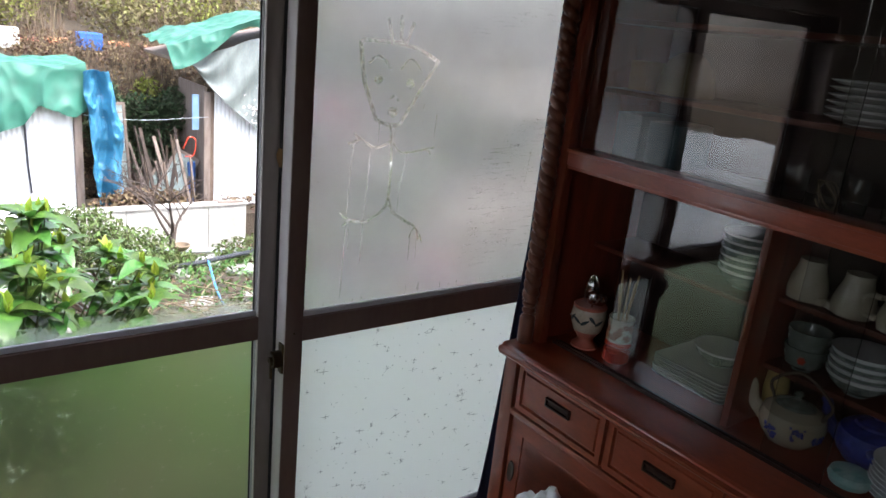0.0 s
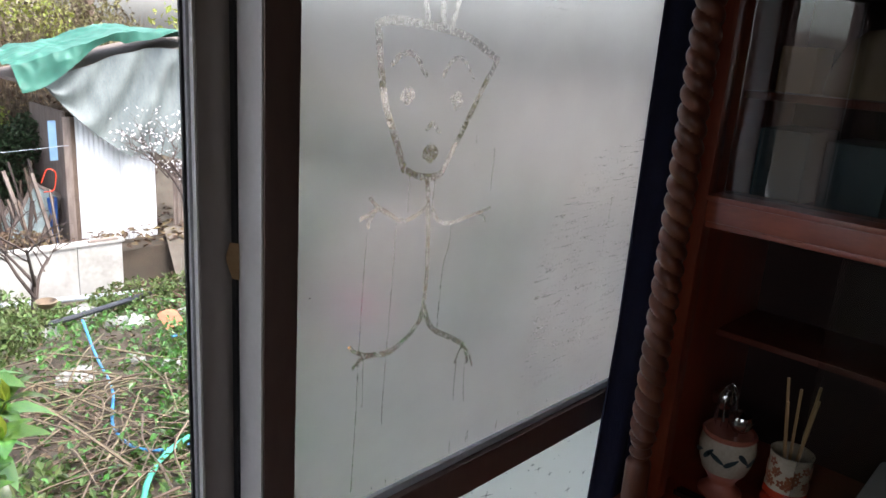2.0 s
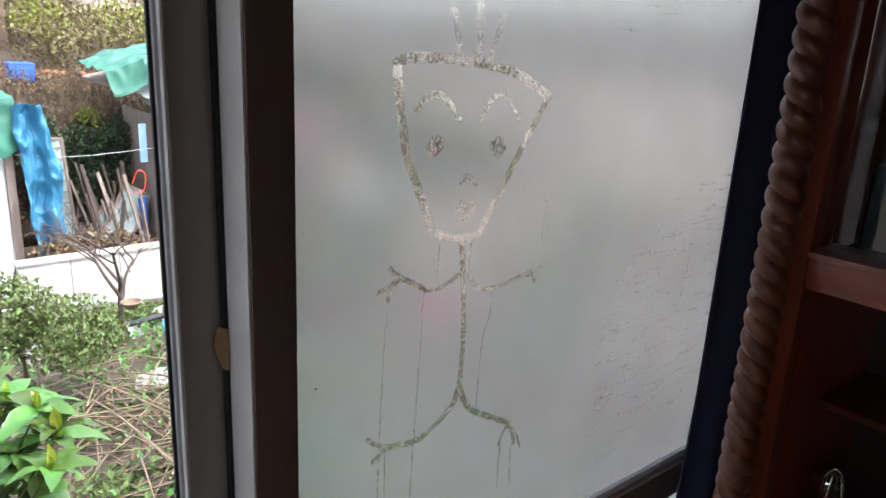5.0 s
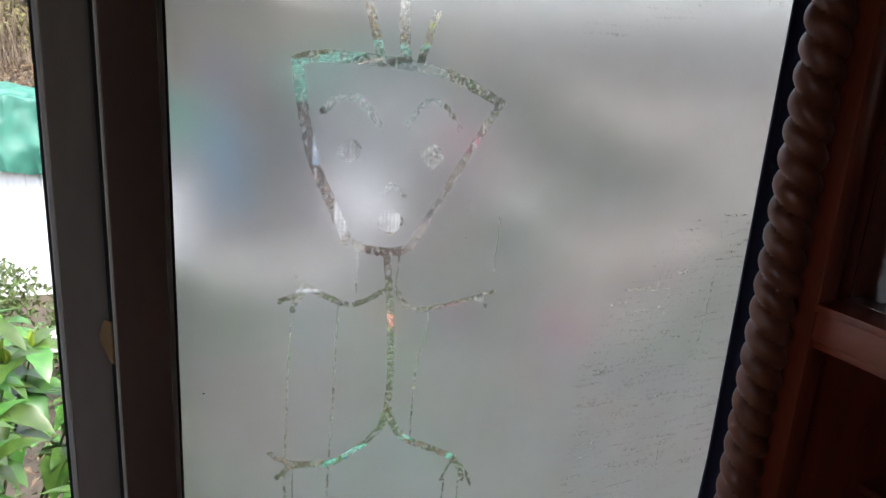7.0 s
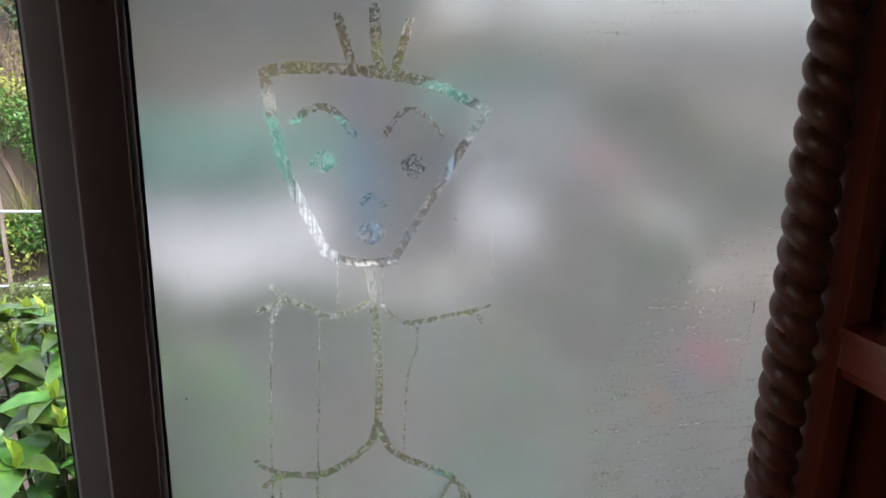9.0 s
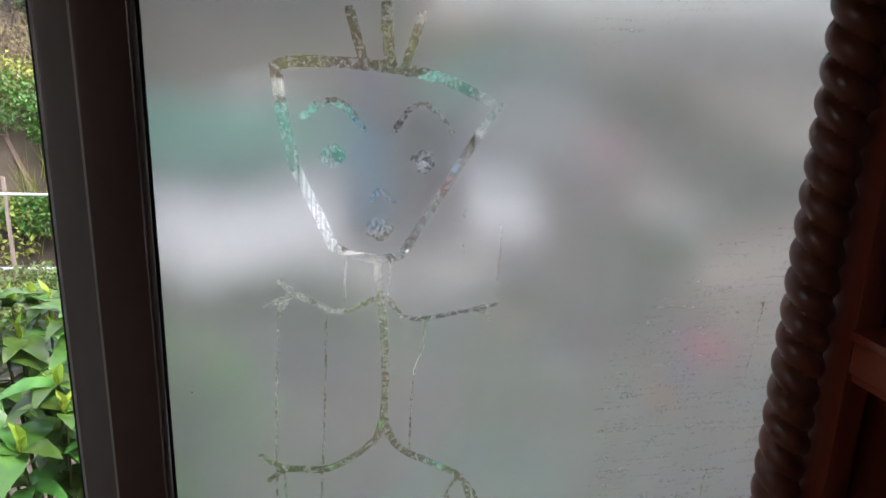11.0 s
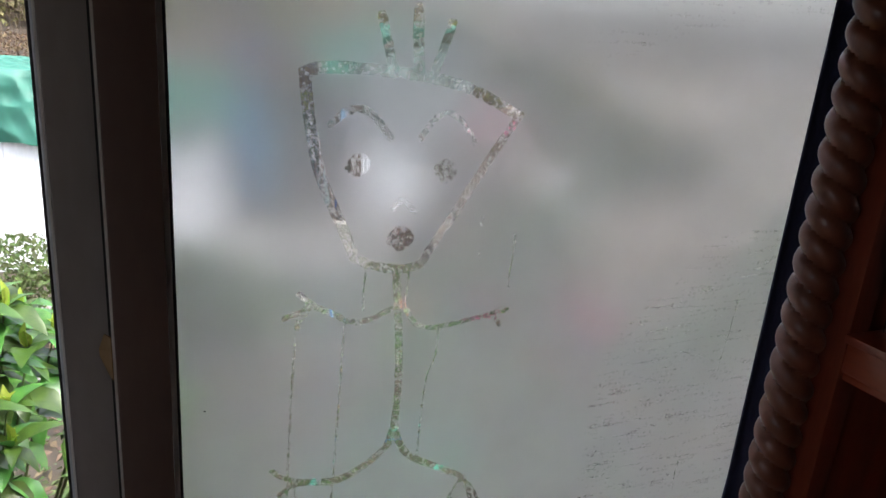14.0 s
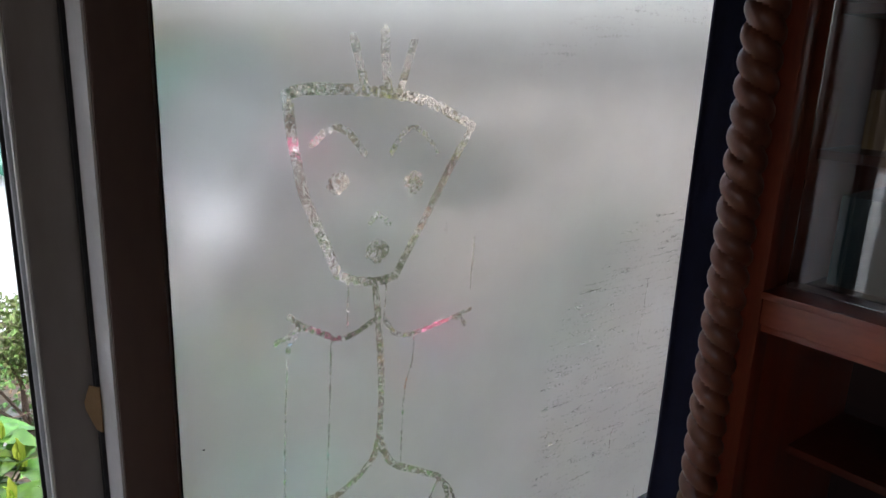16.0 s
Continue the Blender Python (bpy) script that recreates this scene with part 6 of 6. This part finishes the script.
vs, fs = scatter_leaves(24000, clump_points(hill_blobs(75, -9, 6, 10.3, 13.5, 0.25, 0.7, 0.7), rh), 0.085, rh)
tagged(soup("hill_shrubs", vs, fs, M_HILL, at=(0, 12, 1)), "yellow-green and brown shrubs on the hillside", "shrubs", kind="stuff")
vs, fs = scatter_leaves(20000, clump_points(hill_blobs(40, -12, 4, 13.5, 19, 0.7, 1.5, 1.1), rh), 0.2, rh)
tagged(soup("hill_woods", vs, fs, M_DARKHILL, at=(0, 16, 2)), "dark evergreen woods on the hill", "woods", kind="stuff")
vs, fs = scatter_leaves(9000, clump_points(hill_blobs(26, 12, 40, 30, 50, 0.4, 0.9, 0.3), rh), 0.3, rh)
tagged(soup("far_woods", vs, fs, M_HILL, at=(14, 20, 2)), "pale far woods", "woods", kind="stuff")


def dry_stems(n, xa, xb, ya, yb, l0, l1, wide, rnd):
    """Thin upright stalks in clumps, each a narrow bent strip."""
    vs, fs = [], []
    roots = [(rnd.uniform(xa, xb), rnd.uniform(ya, yb)) for _ in range(max(6, n // 40))]
    for _ in range(n):
        cx, cy = rnd.choice(roots)
        x, y = cx + rnd.gauss(0, 0.12), cy + rnd.gauss(0, 0.12)
        z, h, a = ground_z(x, y) - 0.03, rnd.uniform(l0, l1), rnd.uniform(0, 6.28)
        lean = Vector((rnd.gauss(0, 0.25), rnd.gauss(0, 0.2), 0)) * h
        side = Vector((math.cos(a), math.sin(a), 0)) * wide
        c = len(vs)
        p0, p1, p2 = Vector((x, y, z)), Vector((x, y, z + h * 0.55)) + lean * 0.4, Vector((x, y, z + h)) + lean
        vs += [p0 - side, p0 + side, p1 + side * 0.8, p1 - side * 0.8, p2 + side * 0.3, p2 - side * 0.3]
        fs += [(c, c + 1, c + 2, c + 3), (c + 3, c + 2, c + 4, c + 5)]
    return vs, fs


vs, fs = dry_stems(2400, -5, 6, 9.6, 13.0, 0.3, 1.0, 0.005, rh)
tagged(soup("hill_stalks", vs, fs, M_TWIG, at=(0, 11, 1)), "thin dry brown stalks on the hillside", "dry stalks", kind="stuff")
vs, fs = dry_stems(700, -4.8, -2.0, 6.4, 9.0, 0.2, 0.7, 0.005, rh)
tagged(soup("fence_stalks", vs, fs, M_YELLOWLEAF, at=(-3.4, 7.7, -1.2)), "tall yellow-green weed stalks by the fence", "weeds", kind="stuff")
vs, fs = dry_stems(1200, 0.9, 2.6, 8.3, 9.3, 0.15, 0.5, 0.004, rh)
tagged(soup("bank_stalks", vs, fs, M_TWIG, at=(1.7, 8.8, 0)), "thin dry twigs on the bank", "dry stalks", kind="stuff")
for k in range(12):
    x, y = rh.uniform(-5, 5), rh.uniform(10.8, 14)
    bare_tree("hill_tree", x, y, rh.uniform(2.2, 4.0), 100 + k, "leafless grey-brown tree on the hillside", 0.07, 0.5)
shrub("shrub", (-3.0, 9.0, ground_z(-3.0, 9.0)), [(-3.0, 9.0, 0.75, 0.6, 0.4, 0.35), (-2.3, 8.8, 0.5, 0.45, 0.3, 0.35), (-3.7, 8.9, 0.5, 0.5, 0.3, 0.35), (-2.6, 8.4, -0.5, 0.5, 0.3, 0.25)], 6500, 0.06, M_LEAF, "fresh green shrub on the bank beside the shed", "shrub", 38)
shrub("weeds", (-2.9, 7.6, ground_z(-2.9, 7.6)), [(-2.4, 7.7, -1.12, 0.3, 0.25, 0.12), (-3.1, 7.5, -1.1, 0.4, 0.25, 0.14), (-2.7, 6.6, -1.15, 0.4, 0.3, 0.12), (-3.7, 7.2, -1.1, 0.4, 0.3, 0.14)], 3200, 0.05, M_SHRUB, "low green weeds round the fence", "weeds", 39)
hose("white_cable", [(0.9, 7.35, 0.28), (1.5, 7.4, 0.22), (2.3, 7.42, 0.26)], 0.0035, M_PIPE, "thin white cable strung between the sheds")

# pale gravel yard added to brighten the steamed glass; white boards added for reflections


def yard_at(u, v):
    x, y = 3.3 + 3 * u + 40 * u ** 3, 0.6 + 6 * v + 40 * v ** 4
    edge = 0.25 * math.sin(y * 1.7) * (1 - u)
    return Vector((x + edge, y, ground_z(x + edge, y) + 0.05 + 0.012 * noise.noise(Vector((x * 3, y * 3, 0)))))


tagged(part("gravel_yard", sheet(60, 60, yard_at), M_YARD, at=(3.3, 0.6, -0.5)), "pale beige gravel yard added to brighten the steamed glass", "yard", kind="structure")
# unseen white boards added as a bright panel for the cabinet reflections
wf = thing("board_fence", (-3.4, 3.6, -0.55), "white painted board fence added out of view for the cabinet reflections", "fence")
for k in range(22):
    y = 1.2 + 0.2 * k
    part("board", box((-3.42, y, -0.75), (-3.395, y + 0.192, 0.95 + 0.01 * (k % 3)), 0.003), M_WHITEWALL, wf)
for z in (-0.2, 0.6):
    part("fence_rail", box((-3.46, 1.2, z), (-3.42, 5.6, z + 0.07), 0.003), M_WHITEWALL, wf)

# straggling trees and a hedge beyond the yard
rj = random.Random(95)
vs, fs = scatter_leaves(9000, clump_points([(5.2 + 0.62 * k, 9.2 + 0.5 * (k % 3), -0.75 + 0.25 * ((k * 7) % 4), 0.6, 0.4, 0.55) for k in range(10)], rj), 0.1, rj)
tagged(soup("yard_hedge", vs, fs, M_HILL, at=(8, 9.6, -1.2)), "straggling green-brown hedge beyond the yard", "hedge", kind="stuff")
for mat, nn, seed, lab in ((M_HILL, 8000, 96, "brown and olive trees behind the yard"), (M_DARKHILL, 3000, 97, "dark evergreens behind the yard"), (M_YELLOWLEAF, 2500, 98, "yellow-green trees behind the yard")):
    rt = random.Random(seed)
    clumps = []
    for k in range(16):
        x = rt.uniform(5.2, 9.0)
        top = max(1.7 - 0.6 * (x - 5.2), -0.6)
        z = rt.uniform(-1.0, top)
        clumps.append((x, 9.6 + rt.uniform(-0.5, 1.8), z, rt.uniform(0.4, 0.9), 0.5, rt.uniform(0.25, 0.55)))
    vs, fs = scatter_leaves(nn, clump_points(clumps, rt), 0.12, rt)
    tagged(soup("yard_trees", vs, fs, mat, at=(11, 10, -1.2)), lab, "trees", kind="stuff")

# undergrowth along the yard and beyond the fence
ry = random.Random(91)
vs, fs = scatter_leaves(9000, clump_points([(3.4 + 0.9 * k % 5, 2.6 + 0.62 * k, -0.45 - 0.05 * (k % 4), 0.55, 0.4, 0.3) for k in range(10)], ry), 0.06, ry)
tagged(soup("yard_weeds", vs, fs, M_SHRUB, at=(4, 5, -0.6)), "rough green weeds along the added yard", "weeds", kind="stuff")


def on_yard():
    x, y = ry.uniform(2.2, 9), ry.uniform(0.8, 9)
    return (x, y, ground_z(x, y) + ry.uniform(0.05, 0.12))


vs, fs = scatter_leaves(9000, on_yard, 0.09, ry, 0.6)
tagged(soup("yard_litter", vs, fs, M_DRY, at=(5, 5, -0.6)), "brown leaves and weeds scattered over the yard", "leaf litter", kind="stuff")
vs, fs = scatter_leaves(4500, clump_points([(-3.4, 8.2, -0.6, 1.0, 0.6, 0.5), (-2.9, 6.6, -1.15, 0.7, 0.5, 0.15), (-4.6, 7.8, -0.3, 0.8, 0.6, 0.8), (-3.0, 9.6, 0.9, 0.8, 0.5, 0.4)], ry), 0.07, ry)
tagged(soup("side_weeds", vs, fs, M_YELLOWLEAF, at=(-3.4, 8, -1)), "yellow-green weeds behind the pole fence", "weeds", kind="stuff")
vs, fs = scatter_leaves(2600, clump_points([(1.15, 8.9, 0.35, 0.25, 0.2, 0.2), (2.0, 9.0, 0.3, 0.2, 0.2, 0.25), (0.6, 11.0, 1.3, 0.5, 0.3, 0.3), (3.2, 11.2, 1.5, 0.6, 0.3, 0.35), (2.1, 11.4, 1.55, 0.4, 0.3, 0.3)], ry), 0.07, ry)
tagged(soup("yellow_shrubs", vs, fs, M_YELLOWLEAF, at=(1.5, 9.5, 0.5)), "yellow-green shrubs on the bank", "shrubs", kind="stuff")
